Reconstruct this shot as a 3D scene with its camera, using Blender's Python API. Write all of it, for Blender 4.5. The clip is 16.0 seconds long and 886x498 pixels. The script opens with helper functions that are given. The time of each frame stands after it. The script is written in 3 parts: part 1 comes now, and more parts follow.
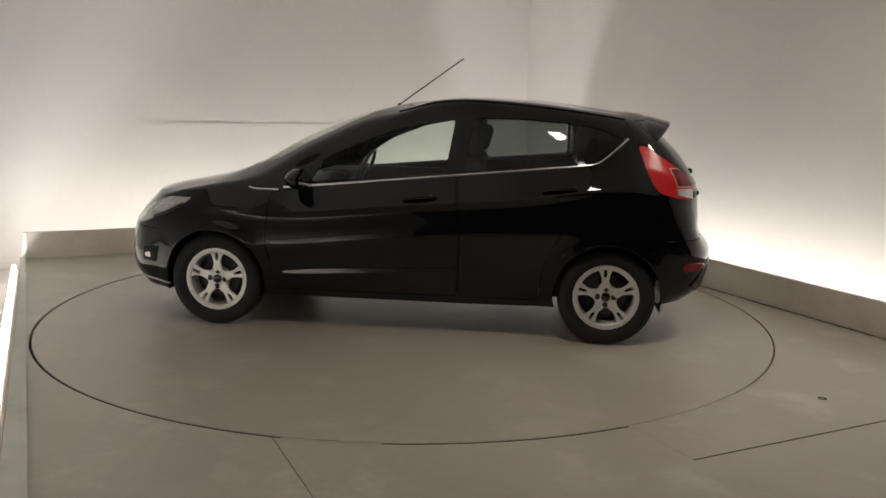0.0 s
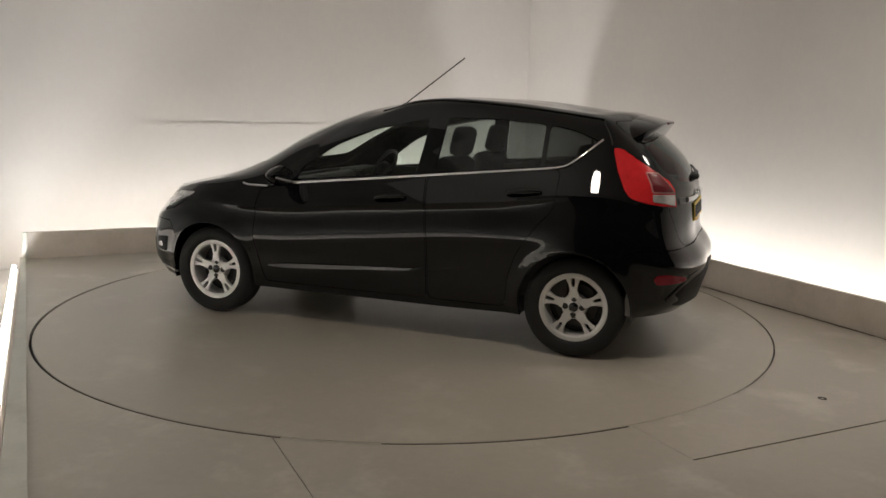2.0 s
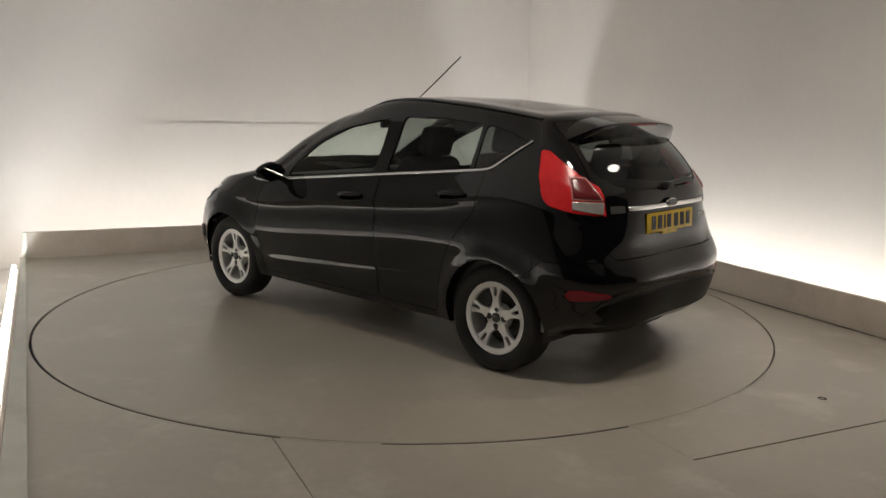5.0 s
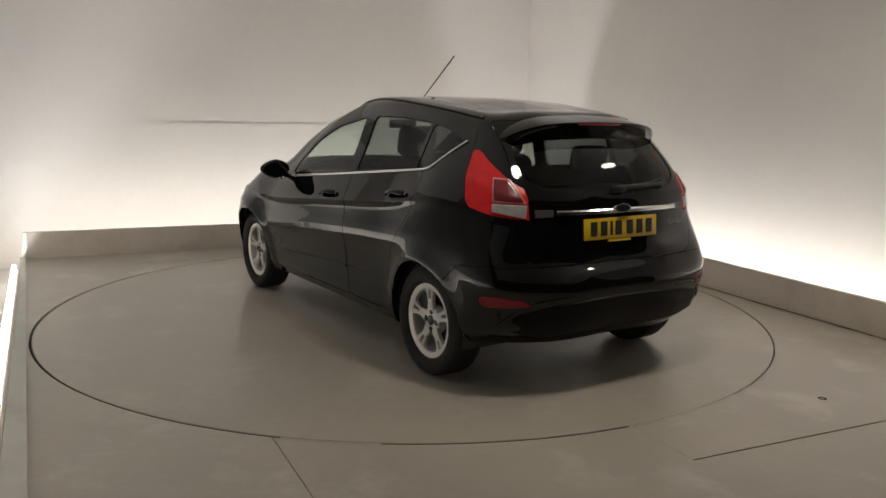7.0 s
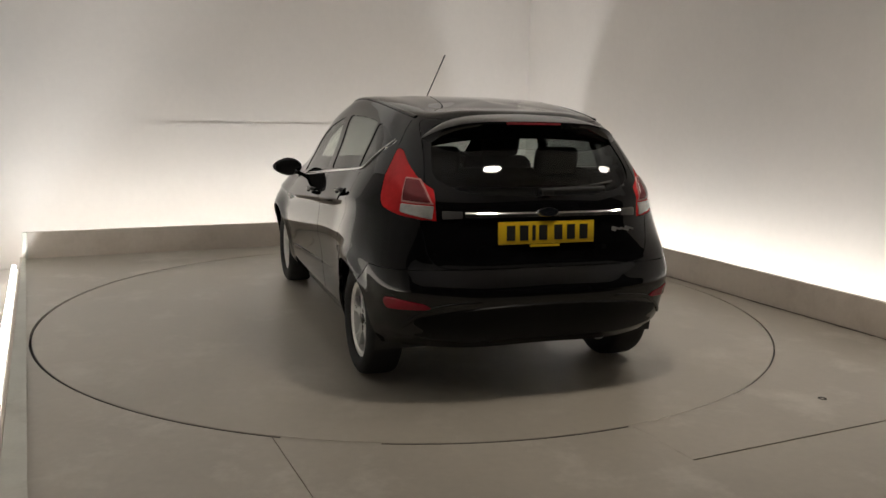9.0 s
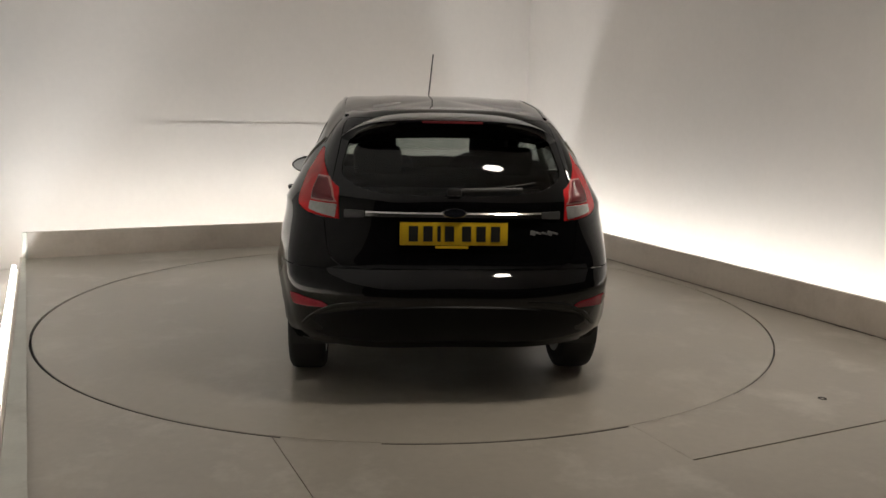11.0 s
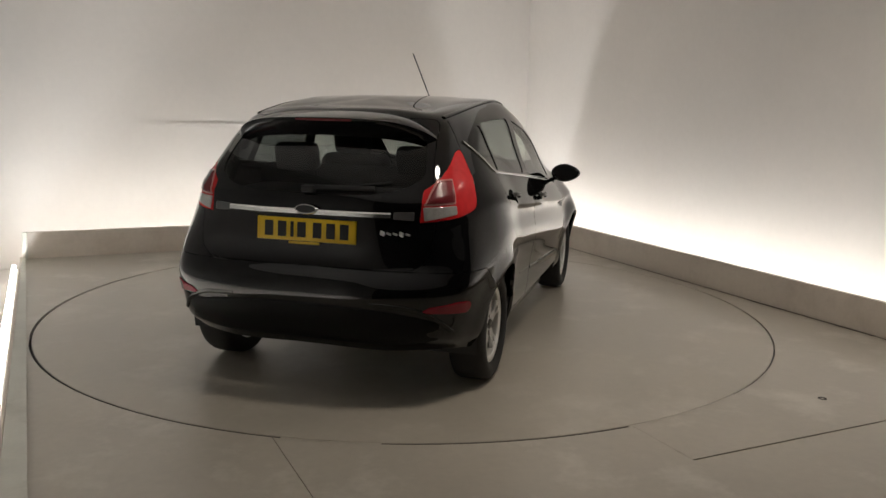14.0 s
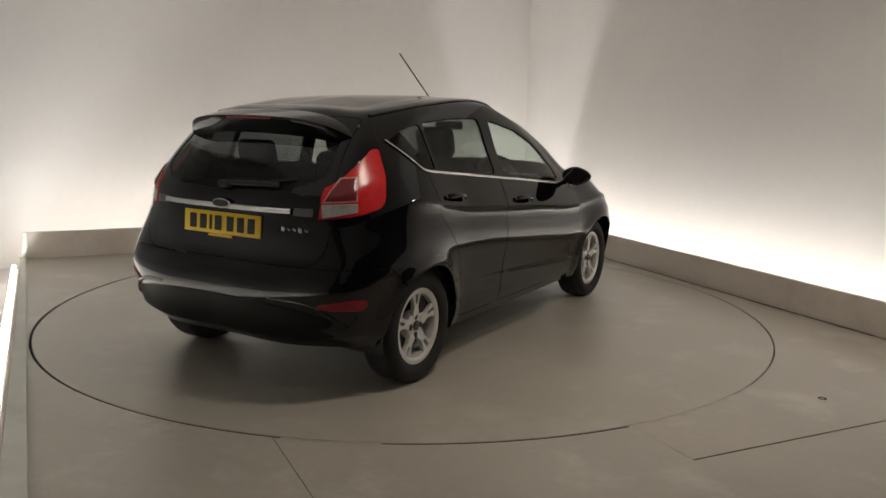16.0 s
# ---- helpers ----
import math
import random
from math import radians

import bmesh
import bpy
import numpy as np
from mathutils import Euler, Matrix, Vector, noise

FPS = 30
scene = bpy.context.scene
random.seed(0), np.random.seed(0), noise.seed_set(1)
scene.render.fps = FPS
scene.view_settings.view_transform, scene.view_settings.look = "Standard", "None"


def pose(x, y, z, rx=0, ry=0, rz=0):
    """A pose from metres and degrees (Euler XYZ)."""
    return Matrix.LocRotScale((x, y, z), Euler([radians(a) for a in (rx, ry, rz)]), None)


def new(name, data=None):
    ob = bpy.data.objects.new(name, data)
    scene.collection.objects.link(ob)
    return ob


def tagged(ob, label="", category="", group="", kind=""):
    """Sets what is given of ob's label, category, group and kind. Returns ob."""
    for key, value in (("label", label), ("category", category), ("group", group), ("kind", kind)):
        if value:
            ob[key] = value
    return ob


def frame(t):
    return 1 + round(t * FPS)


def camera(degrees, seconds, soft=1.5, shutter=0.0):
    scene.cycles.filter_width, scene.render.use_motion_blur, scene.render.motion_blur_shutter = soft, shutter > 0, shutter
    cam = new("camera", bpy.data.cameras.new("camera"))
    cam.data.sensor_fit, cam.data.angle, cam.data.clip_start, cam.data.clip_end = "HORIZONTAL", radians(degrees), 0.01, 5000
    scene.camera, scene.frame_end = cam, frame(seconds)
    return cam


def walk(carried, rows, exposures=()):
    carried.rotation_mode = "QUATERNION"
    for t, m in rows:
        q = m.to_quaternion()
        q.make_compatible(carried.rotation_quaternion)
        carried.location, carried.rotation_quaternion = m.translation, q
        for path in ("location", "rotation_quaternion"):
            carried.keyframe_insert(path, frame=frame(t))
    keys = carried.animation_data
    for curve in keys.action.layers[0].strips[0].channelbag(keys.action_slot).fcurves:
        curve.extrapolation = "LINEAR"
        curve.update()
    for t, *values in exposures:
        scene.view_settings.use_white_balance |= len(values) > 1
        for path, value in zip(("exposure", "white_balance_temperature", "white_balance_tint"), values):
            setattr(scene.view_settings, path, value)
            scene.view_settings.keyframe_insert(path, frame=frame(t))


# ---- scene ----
# ---- camera ----
# The camera stands still on a stand before the turntable.
cam = camera(55.5, 16.0, soft=1.5)
EYE = pose(0.0, -5.8966, 1.4529) @ Matrix((
    (0.9991285, -0.0157041, -0.0386733, 0),
    (-0.0354219, 0.1711153, -0.9846141, 0),
    (0.0220801, 0.9851259, 0.1704099, 0),
    (0, 0, 0, 1)))
walk(cam, [(0.0, EYE), (16.0, EYE)])

# ---- plan ----
ROOM = pose(0, 0, 0, 0, 0, 23.2)       # the booth stands askew to the camera; u along the far wall, v along the side wall
U0, U1, V0, V1 = -2.52, 2.577, -2.86, 2.86   # the platform
KERB = 0.238
WALL_U, WALL_V = 3.05, 3.58            # inner faces of the side wall and the far wall
WALL_L, WALL_B = -2.92, -8.6
MOUTH = -3.7                            # the white booth ends here; an added dark surround follows
CEIL_V = -5.4                           # the white ceiling ends here
DARK_V = -4.0                           # the painted floor plates end here
TOP = 3.0
RING = 2.446                            # radius of the turntable
START, RATE = 171.05, -7.105            # heading of the car in degrees and its turn per second
PIVOT = (0.0835, 0.1103)                # the turntable's axis in the car's own space

# ---- world and lamps ----
world = bpy.data.worlds.new("world")
scene.world = world
world.use_nodes = True
world.node_tree.nodes["Background"].inputs[0].default_value = (0.8, 0.8, 0.8, 1)
world.node_tree.nodes["Background"].inputs[1].default_value = 0.02
scene.view_settings.exposure = 0.0


def area_lamp(name, m, sx, sy, watts, colour, shape="RECTANGLE", spread=180):
    data = bpy.data.lights.new(name, "AREA")
    data.shape, data.size, data.size_y, data.energy, data.color = shape, sx, sy, watts, colour
    data.spread = radians(spread)
    ob = new(name, data)
    ob.matrix_world = m
    return ob


WARM, NEUTRAL = (1.0, 0.89, 0.76), (0.945, 0.975, 0.99)
TUBES = [  # u, v, z, turn, length, watts, tilt: battens low behind the kerbs and beside the open edge, leaning from the wall
    (0.13, V1 + 0.13, -0.08, 0, 5.4, 28.5, 206),
    (U1 + 0.13, 0.0, -0.08, 90, 6.3, 28.5, 150),
    (U0 - 0.10, 0.05, -0.14, 90, 6.0, 38.0, 216),
]
for u, v, z, turn, length, watts, tilt in TUBES:
    area_lamp("tube_lamp", ROOM @ pose(u, v, z + 0.07, tilt, 0, turn), length, 0.03, watts, NEUTRAL)
# two round floodlights hang below the ceiling
FLOODS = [(1.85, -2.10, 5.5), (-0.10, -2.35, 12.5)]
FLOOD_Z, FLOOD_R = 2.50, 0.15
for u, v, watts in FLOODS:
    area_lamp("flood_lamp", ROOM @ pose(u, v, FLOOD_Z), 2 * FLOOD_R, 2 * FLOOD_R, watts, WARM, "DISK")


# ---- materials ----
def material(name, base, rough=0.5, metal=0.0, var=0.0, scale=6.0, bump=0.0, bump_scale=60.0, coat=0.0, rough_var=0.0, stain=None, spec=0.5):
    """Principled surface with broad variation, fine grain and relief, at sizes in metres."""
    mat = bpy.data.materials.new(name)
    mat.use_nodes = True
    nt = mat.node_tree
    n, l = nt.nodes, nt.links
    p = n["Principled BSDF"]
    p.inputs["Base Color"].default_value = (*base, 1)
    p.inputs["Roughness"].default_value = rough
    p.inputs["Metallic"].default_value = metal
    p.inputs["Specular IOR Level"].default_value = spec
    p.inputs["Coat Weight"].default_value = coat
    p.inputs["Coat Roughness"].default_value = 0.03
    tc = n.new("ShaderNodeTexCoord")
    if var or rough_var or stain:
        big, fine = n.new("ShaderNodeTexNoise"), n.new("ShaderNodeTexNoise")
        big.inputs["Scale"].default_value, big.inputs["Detail"].default_value = scale, 5
        fine.inputs["Scale"].default_value, fine.inputs["Detail"].default_value = scale * 14, 3
        l.new(tc.outputs["Object"], big.inputs["Vector"])
        l.new(tc.outputs["Object"], fine.inputs["Vector"])
        both = n.new("ShaderNodeMix")
        both.inputs["Factor"].default_value = 0.35
        l.new(big.outputs["Fac"], both.inputs["A"])
        l.new(fine.outputs["Fac"], both.inputs["B"])
        ramp = n.new("ShaderNodeMapRange")
        for k, v in zip(("From Min", "From Max", "To Min", "To Max"), (0.3, 0.7, 1 - var, 1 + var)):
            ramp.inputs[k].default_value = v
        l.new(both.outputs["Result"], ramp.inputs["Value"])
        mul = n.new("ShaderNodeVectorMath")
        mul.operation = "SCALE"
        mul.inputs[0].default_value = base
        l.new(ramp.outputs["Result"], mul.inputs["Scale"])
        l.new(mul.outputs["Vector"], p.inputs["Base Color"])
        if stain:
            st = n.new("ShaderNodeTexNoise")
            st.inputs["Scale"].default_value, st.inputs["Detail"].default_value = stain[1], 8
            st.inputs["Roughness"].default_value = 0.65
            l.new(tc.outputs["Object"], st.inputs["Vector"])
            sr = n.new("ShaderNodeMapRange")
            for k, v in zip(("From Min", "From Max", "To Min", "To Max"), (0.53, 0.70, 0.0, stain[2])):
                sr.inputs[k].default_value = v
            l.new(st.outputs["Fac"], sr.inputs["Value"])
            mx = n.new("ShaderNodeMix")
            mx.data_type = "RGBA"
            l.new(sr.outputs["Result"], mx.inputs["Factor"])
            l.new(mul.outputs["Vector"], mx.inputs["A"])
            mx.inputs["B"].default_value = (*stain[0], 1)
            l.new(mx.outputs["Result"], p.inputs["Base Color"])
        if rough_var:
            rr = n.new("ShaderNodeMapRange")
            for k, v in zip(("From Min", "From Max", "To Min", "To Max"), (0.3, 0.7, rough - rough_var, rough + rough_var)):
                rr.inputs[k].default_value = v
            l.new(both.outputs["Result"], rr.inputs["Value"])
            l.new(rr.outputs["Result"], p.inputs["Roughness"])
    if bump:
        bn, b = n.new("ShaderNodeTexNoise"), n.new("ShaderNodeBump")
        bn.inputs["Scale"].default_value, bn.inputs["Detail"].default_value = bump_scale, 4
        l.new(tc.outputs["Object"], bn.inputs["Vector"])
        b.inputs["Strength"].default_value, b.inputs["Distance"].default_value = bump, 0.01
        l.new(bn.outputs["Fac"], b.inputs["Height"])
        l.new(b.outputs["Normal"], p.inputs["Normal"])
    return mat


def glowing(name, colour, strength):
    mat = material(name, colour, 0.4)
    p = mat.node_tree.nodes["Principled BSDF"]
    p.inputs["Emission Color"].default_value = (*colour, 1)
    p.inputs["Emission Strength"].default_value = strength
    return mat


def clear(name, tint, rough=0.0, least=0.045):
    """Thin tinted glazing: part passes straight through, the rest is gloss."""
    mat = bpy.data.materials.new(name)
    mat.use_nodes = True
    n, l = mat.node_tree.nodes, mat.node_tree.links
    n.remove(n["Principled BSDF"])
    tr, gl, mx, lw = n.new("ShaderNodeBsdfTransparent"), n.new("ShaderNodeBsdfGlossy"), n.new("ShaderNodeMixShader"), n.new("ShaderNodeLayerWeight")
    up, add = n.new("ShaderNodeMath"), n.new("ShaderNodeMath")
    up.operation, up.inputs[1].default_value = "POWER", 5.0
    add.operation, add.inputs[1].default_value, add.inputs[2].default_value = "MULTIPLY_ADD", 1 - least, least
    lw.inputs["Blend"].default_value = 0.5
    tr.inputs["Color"].default_value = (*tint, 1)
    gl.inputs["Color"].default_value = (1, 1, 1, 1)
    gl.inputs["Roughness"].default_value = rough
    l.new(lw.outputs["Facing"], up.inputs[0])
    l.new(up.outputs[0], add.inputs[0])
    l.new(add.outputs[0], mx.inputs[0])
    l.new(tr.outputs[0], mx.inputs[1])
    l.new(gl.outputs[0], mx.inputs[2])
    l.new(mx.outputs[0], n["Material Output"].inputs["Surface"])
    return mat


# near-black for the unseen surround, stands in for lack of light there
M_SURROUND = material("surround_dark", (0.05, 0.048, 0.046), 0.8, var=0.15, scale=2, bump=0.1)
M_WALL = material("wall_paint", (0.80, 0.758, 0.716), 0.7, var=0.03, scale=1.3, bump=0.08, bump_scale=90)
# grey for the unseen left wall, set by reflections on the car's flank
M_LEFT_GREY = material("left_wall_grey", (0.42, 0.405, 0.385), 0.85, var=0.12, scale=2, bump=0.15, bump_scale=40)
M_FLOOR = material("floor_paint", (0.475, 0.436, 0.372), 0.36, var=0.10, scale=1.6, bump=0.05, bump_scale=120, rough_var=0.05, stain=((0.64, 0.60, 0.53), 1.9, 0.9))
M_DISC = material("turntable_paint", (0.455, 0.417, 0.351), 0.34, var=0.09, scale=1.4, bump=0.05, bump_scale=120, rough_var=0.05, stain=((0.56, 0.52, 0.45), 1.7, 0.9))
M_KERB = material("kerb_paint", (0.64, 0.572, 0.50), 0.5, var=0.07, scale=2.2, bump=0.05, stain=((0.50, 0.43, 0.365), 3, 0.5))
M_EDGE = material("edging_paint", (0.58, 0.58, 0.52), 0.45, var=0.08, scale=5, bump=0.04, stain=((0.40, 0.39, 0.34), 3, 0.5))
M_GRIME = material("joint_grime", (0.06, 0.048, 0.036), 0.85, var=0.4, scale=14)
M_DARK = material("gap_dark", (0.012, 0.011, 0.010), 0.8, var=0.2, scale=20)
M_TUBE = glowing("tube_glow", (0.96, 0.99, 1.0), 14.0)
M_LAMP = glowing("lamp_glow", (1.0, 0.95, 0.88), 6.0)
M_METAL = material("lamp_housing", (0.6, 0.6, 0.58), 0.4, 0.6, var=0.05, scale=9)

M_PAINT = material("black_car_paint", (0.004, 0.004, 0.0045), 0.03, var=0.1, scale=3, spec=0.5)
M_TRIM = material("black_plastic", (0.012, 0.012, 0.012), 0.45, var=0.15, scale=30, bump=0.1, bump_scale=300)
M_INSERT = material("bumper_plastic", (0.004, 0.004, 0.004), 0.45, var=0.15, scale=30, spec=0.15)
M_CHROME = material("chrome", (0.78, 0.78, 0.77), 0.14, 1.0, var=0.04, scale=8)
M_ALLOY = material("alloy_silver", (0.72, 0.71, 0.69), 0.32, 0.35, var=0.06, scale=12)
M_RUBBER = material("tyre_rubber", (0.014, 0.0135, 0.013), 0.75, var=0.15, scale=25, bump=0.2, bump_scale=160)
M_CLOTH = material("seat_cloth", (0.022, 0.022, 0.024), 0.9, var=0.25, scale=40, bump=0.3, bump_scale=260)
M_BADGE = material("badge_chrome", (0.42, 0.42, 0.42), 0.35, 0.7, var=0.1, scale=20)
M_BAR_END = material("bar_end_grey", (0.10, 0.10, 0.10), 0.3, 0.3, var=0.15, scale=20)
M_STEEL = material("brake_steel", (0.07, 0.066, 0.062), 0.5, 0.7, var=0.2, scale=20)
M_RED = material("red_lens", (0.58, 0.020, 0.024), 0.22, var=0.14, scale=25, spec=0.3)
M_LAMP_EDGE = material("pink_lens_edge", (0.52, 0.22, 0.21), 0.25, var=0.12, scale=25, spec=0.35)
M_DEEPRED = material("deep_red_lens", (0.17, 0.022, 0.028), 0.2, var=0.15, scale=20)
M_REFLECTOR = material("red_reflector", (0.26, 0.006, 0.018), 0.25, var=0.1, scale=30)
M_GREY = material("grey_plastic", (0.42, 0.41, 0.40), 0.6, var=0.1, scale=20)
M_LENS = material("clear_lens", (0.55, 0.53, 0.52), 0.10, 0.35, var=0.2, scale=30, coat=1.0)
M_PLATE = material("yellow_plate", (0.78, 0.52, 0.02), 0.35, var=0.04, scale=12)
M_INK = material("black_ink", (0.012, 0.012, 0.012), 0.5)
M_EMBLEM = material("dark_enamel", (0.010, 0.011, 0.015), 0.15, coat=1.0)
M_MIRROR = material("mirror_glass", (0.8, 0.8, 0.8), 0.03, 1.0)
M_GLASS = clear("side_glass", (0.77, 0.83, 0.79))
M_REAR_DOOR = clear("rear_door_glass", (0.31, 0.335, 0.32))
M_QUARTER = clear("quarter_glass", (0.11, 0.116, 0.113))
M_PRIVACY = clear("tinted_glass", (0.29, 0.305, 0.297), 0.03, 0.035)


# ---- mesh helpers ----
def link(name, bm, mat, parent=None, label="", smooth=40):
    me = bpy.data.meshes.new(name)
    bmesh.ops.recalc_face_normals(bm, faces=bm.faces) if smooth >= 0 else None
    bm.normal_update()
    lim = radians(abs(smooth))
    for f in bm.faces:
        f.smooth = True
    for e in bm.edges:
        e.smooth = len(e.link_faces) == 2 and e.calc_face_angle(0) < lim
    bm.to_mesh(me)
    bm.free()
    me.materials.append(mat)
    ob = new(name, me)
    if parent:
        ob.parent = parent
    if label:
        tagged(ob, label)
    return ob


def part(name, bm, mat, parent, label="", smooth=40):
    return link(name, bm, mat, parent, label, smooth)


def box(sx, sy, sz, m=None, bevel=0.0, seg=2):
    """A box of that size, centred, with rounded edges, moved by m."""
    bm = bmesh.new()
    bmesh.ops.create_cube(bm, size=1, matrix=Matrix.Diagonal((sx, sy, sz, 1)))
    if bevel:
        bmesh.ops.bevel(bm, geom=list(bm.edges), offset=bevel, segments=seg, profile=0.5, affect="EDGES")
    if m is not None:
        bm.transform(m)
    return bm


def merge(*bms):
    """Several bmeshes as one."""
    out = bmesh.new()
    for b in bms:
        me = bpy.data.meshes.new("scrap")
        b.to_mesh(me)
        b.free()
        out.from_mesh(me)
        bpy.data.meshes.remove(me)
    return out


def lathe(profile, seg=48, closed=False):
    """Turns (radius, height) pairs about the y axis."""
    bm = bmesh.new()
    rings = []
    for i in range(seg):
        a = 2 * math.pi * i / seg
        rings.append([bm.verts.new((r * math.cos(a), h, r * math.sin(a))) for r, h in profile])
    for i in range(seg):
        a, b = rings[i], rings[(i + 1) % seg]
        for j in range(len(profile) - (0 if closed else 1)):
            k = (j + 1) % len(profile)
            bm.faces.new((a[j], a[k], b[k], b[j]))
    bmesh.ops.remove_doubles(bm, verts=bm.verts, dist=1e-5)
    return bm


def sweep(path, section, close=False, ups=None):
    """Sweeps a closed (a, b) section along points; a runs sideways, b along the given up vectors."""
    bm = bmesh.new()
    path = [Vector(q) for q in path]
    rings, n = [], len(path)
    for i, q in enumerate(path):
        t = (path[(i + 1) % n] - path[i - 1]) if close else (path[min(i + 1, n - 1)] - path[max(i - 1, 0)])
        t.normalize()
        up = Vector(ups[i]) if ups else Vector((0, 0, 1))
        side = t.cross(up).normalized()
        up = side.cross(t)
        rings.append([bm.verts.new(q + side * a + up * b) for a, b in section])
    m = len(section)
    for i in range(n if close else n - 1):
        for j in range(m):
            bm.faces.new((rings[i][j], rings[i][(j + 1) % m], rings[(i + 1) % n][(j + 1) % m], rings[(i + 1) % n][j]))
    if not close:
        bm.faces.new(rings[0])
        bm.faces.new(rings[-1])
    return bm


def oval(a, b, n=10):
    return [(a * math.cos(2 * math.pi * i / n), b * math.sin(2 * math.pi * i / n)) for i in range(n)]


def prism(poly, h, bevel=0.0):
    """An upright slab over (x, y) points from z = 0 to h."""
    bm = bmesh.new()
    f = bm.faces.new([bm.verts.new((x, y, 0)) for x, y in poly])
    r = bmesh.ops.extrude_face_region(bm, geom=[f])
    bmesh.ops.translate(bm, vec=(0, 0, h), verts=[v for v in r["geom"] if isinstance(v, bmesh.types.BMVert)])
    if bevel:
        bmesh.ops.bevel(bm, geom=[e for e in bm.edges], offset=bevel, segments=2, affect="EDGES")
    return bm


def fillet(poly, r, n=4):
    """Rounds the corners of a polygon."""
    out = []
    for i, q in enumerate(poly):
        a, b, c = Vector(poly[i - 1]), Vector(q), Vector(poly[(i + 1) % len(poly)])
        k = min(r, 0.45 * (a - b).length, 0.45 * (c - b).length)
        p, s = b + (a - b).normalized() * k, b + (c - b).normalized() * k
        for j in range(n + 1):
            t = j / n
            out.append(tuple(p * (1 - t) ** 2 + b * 2 * t * (1 - t) + s * t * t))
    return out


def inside(poly, x, y):
    hit = False
    for i in range(len(poly)):
        (ax, ay), (bx, by) = poly[i - 1], poly[i]
        if (ay > y) != (by > y) and x < (bx - ax) * (y - ay) / (by - ay) + ax:
            hit = not hit
    return hit


# ---- booth ----
def room_part(name, bm, mat, label, category):
    bm.transform(ROOM)
    return tagged(link(name, bm, mat), label, category, kind="structure")


def slab(u0, u1, v0, v1, z0, z1, bevel=0.0):
    return box(u1 - u0, v1 - v0, z1 - z0, pose((u0 + u1) / 2, (v0 + v1) / 2, (z0 + z1) / 2), bevel)


def build_booth():
    # far wall with a shallow ledge where its upper lining begins
    room_part("wall_far", slab(WALL_L - 0.2, WALL_U + 0.2, WALL_V, WALL_V + 0.2, -0.4, TOP), M_WALL, "tall matt off-white booth wall, glowing along its foot", "wall")
    room_part("wall_side", slab(WALL_U, WALL_U + 0.2, MOUTH, WALL_V, -0.4, TOP), M_WALL, "tall matt off-white booth wall, glowing along its foot", "wall")
    # left wall stands out of view, added grey so the flank reflects dark
    room_part("wall_left", slab(WALL_L - 0.2, WALL_L, MOUTH, WALL_V, -0.4, TOP), M_LEFT_GREY, "unseen grey wall added beside the light trough to tone reflections", "wall")
    room_part("trough_wall", slab(WALL_L, WALL_L + 0.03, MOUTH, WALL_V - 0.002, -0.215, 0.30, 0.004), M_WALL, "low white outer side of the light trough", "wall")
    room_part("ceiling", slab(WALL_L - 0.2, WALL_U + 0.2, CEIL_V, WALL_V + 0.2, TOP, TOP + 0.15), M_WALL, "plain matt off-white booth ceiling", "ceiling")
    # added surround out of view; its dark colour keeps the car's reflections dark
    room_part("dark_surround_side", slab(WALL_U, WALL_U + 0.2, WALL_B, MOUTH, -0.4, TOP + 0.15), M_SURROUND, "added dark wall out of view, for dark reflections", "wall")
    room_part("dark_surround_left", slab(WALL_L - 0.2, WALL_L, WALL_B, MOUTH, -0.4, TOP + 0.15), M_SURROUND, "added dark wall out of view, for dark reflections", "wall")
    room_part("dark_surround_back", slab(WALL_L - 0.2, WALL_U + 0.2, WALL_B - 0.2, WALL_B, -0.4, TOP + 0.15), M_SURROUND, "added dark wall behind the camera, for dark reflections", "wall")
    room_part("dark_surround_ceiling", slab(WALL_L - 0.2, WALL_U + 0.2, WALL_B - 0.2, CEIL_V, TOP, TOP + 0.15), M_SURROUND, "added dark ceiling out of view, for dark reflections", "ceiling")
    room_part("trough_floor", slab(WALL_L, WALL_U, WALL_B, WALL_V, -0.30, -0.22), M_WALL, "white trough bottom under the platform edge", "floor")
    # platform plates with a round opening; their joints are open gaps
    bm = bmesh.new()
    seg, hole = 160, RING + 0.016
    inner, outer = [], []
    for i in range(seg):
        a = 2 * math.pi * i / seg
        c, s = math.cos(a), math.sin(a)
        k = min((U1 if c > 0 else U0) / c if abs(c) > 1e-6 else 99, (V1 if s > 0 else V0) / s if abs(s) > 1e-6 else 99)
        k = max(k, hole + 0.01)
        inner.append(bm.verts.new((hole * c, hole * s, 0)))
        outer.append(bm.verts.new((k * c, k * s, 0)))
    for i in range(seg):
        j = (i + 1) % seg
        bm.faces.new((inner[i], outer[i], outer[j], inner[j]))
    # square the corners
    for cu, cv in ((U1, V1), (U0, V1), (U0, V0), (U1, V0)):
        near = min(outer, key=lambda v: (v.co.x - cu) ** 2 + (v.co.y - cv) ** 2)
        near.co.x, near.co.y = cu, cv
    for u in (-1.486, -1.482, 0.079, 0.081):
        bmesh.ops.bisect_plane(bm, geom=[*bm.verts, *bm.edges, *[f for f in bm.faces if f.calc_center_median().y < -1.2]], plane_co=(u, 0, 0), plane_no=(1, 0, 0))
    gone = [f for f in bm.faces if f.calc_center_median().y < -1.2 and (-1.486 < f.calc_center_median().x < -1.482 or 0.079 < f.calc_center_median().x < 0.081)]
    bmesh.ops.delete(bm, geom=gone, context="FACES")
    r = bmesh.ops.extrude_face_region(bm, geom=list(bm.faces))
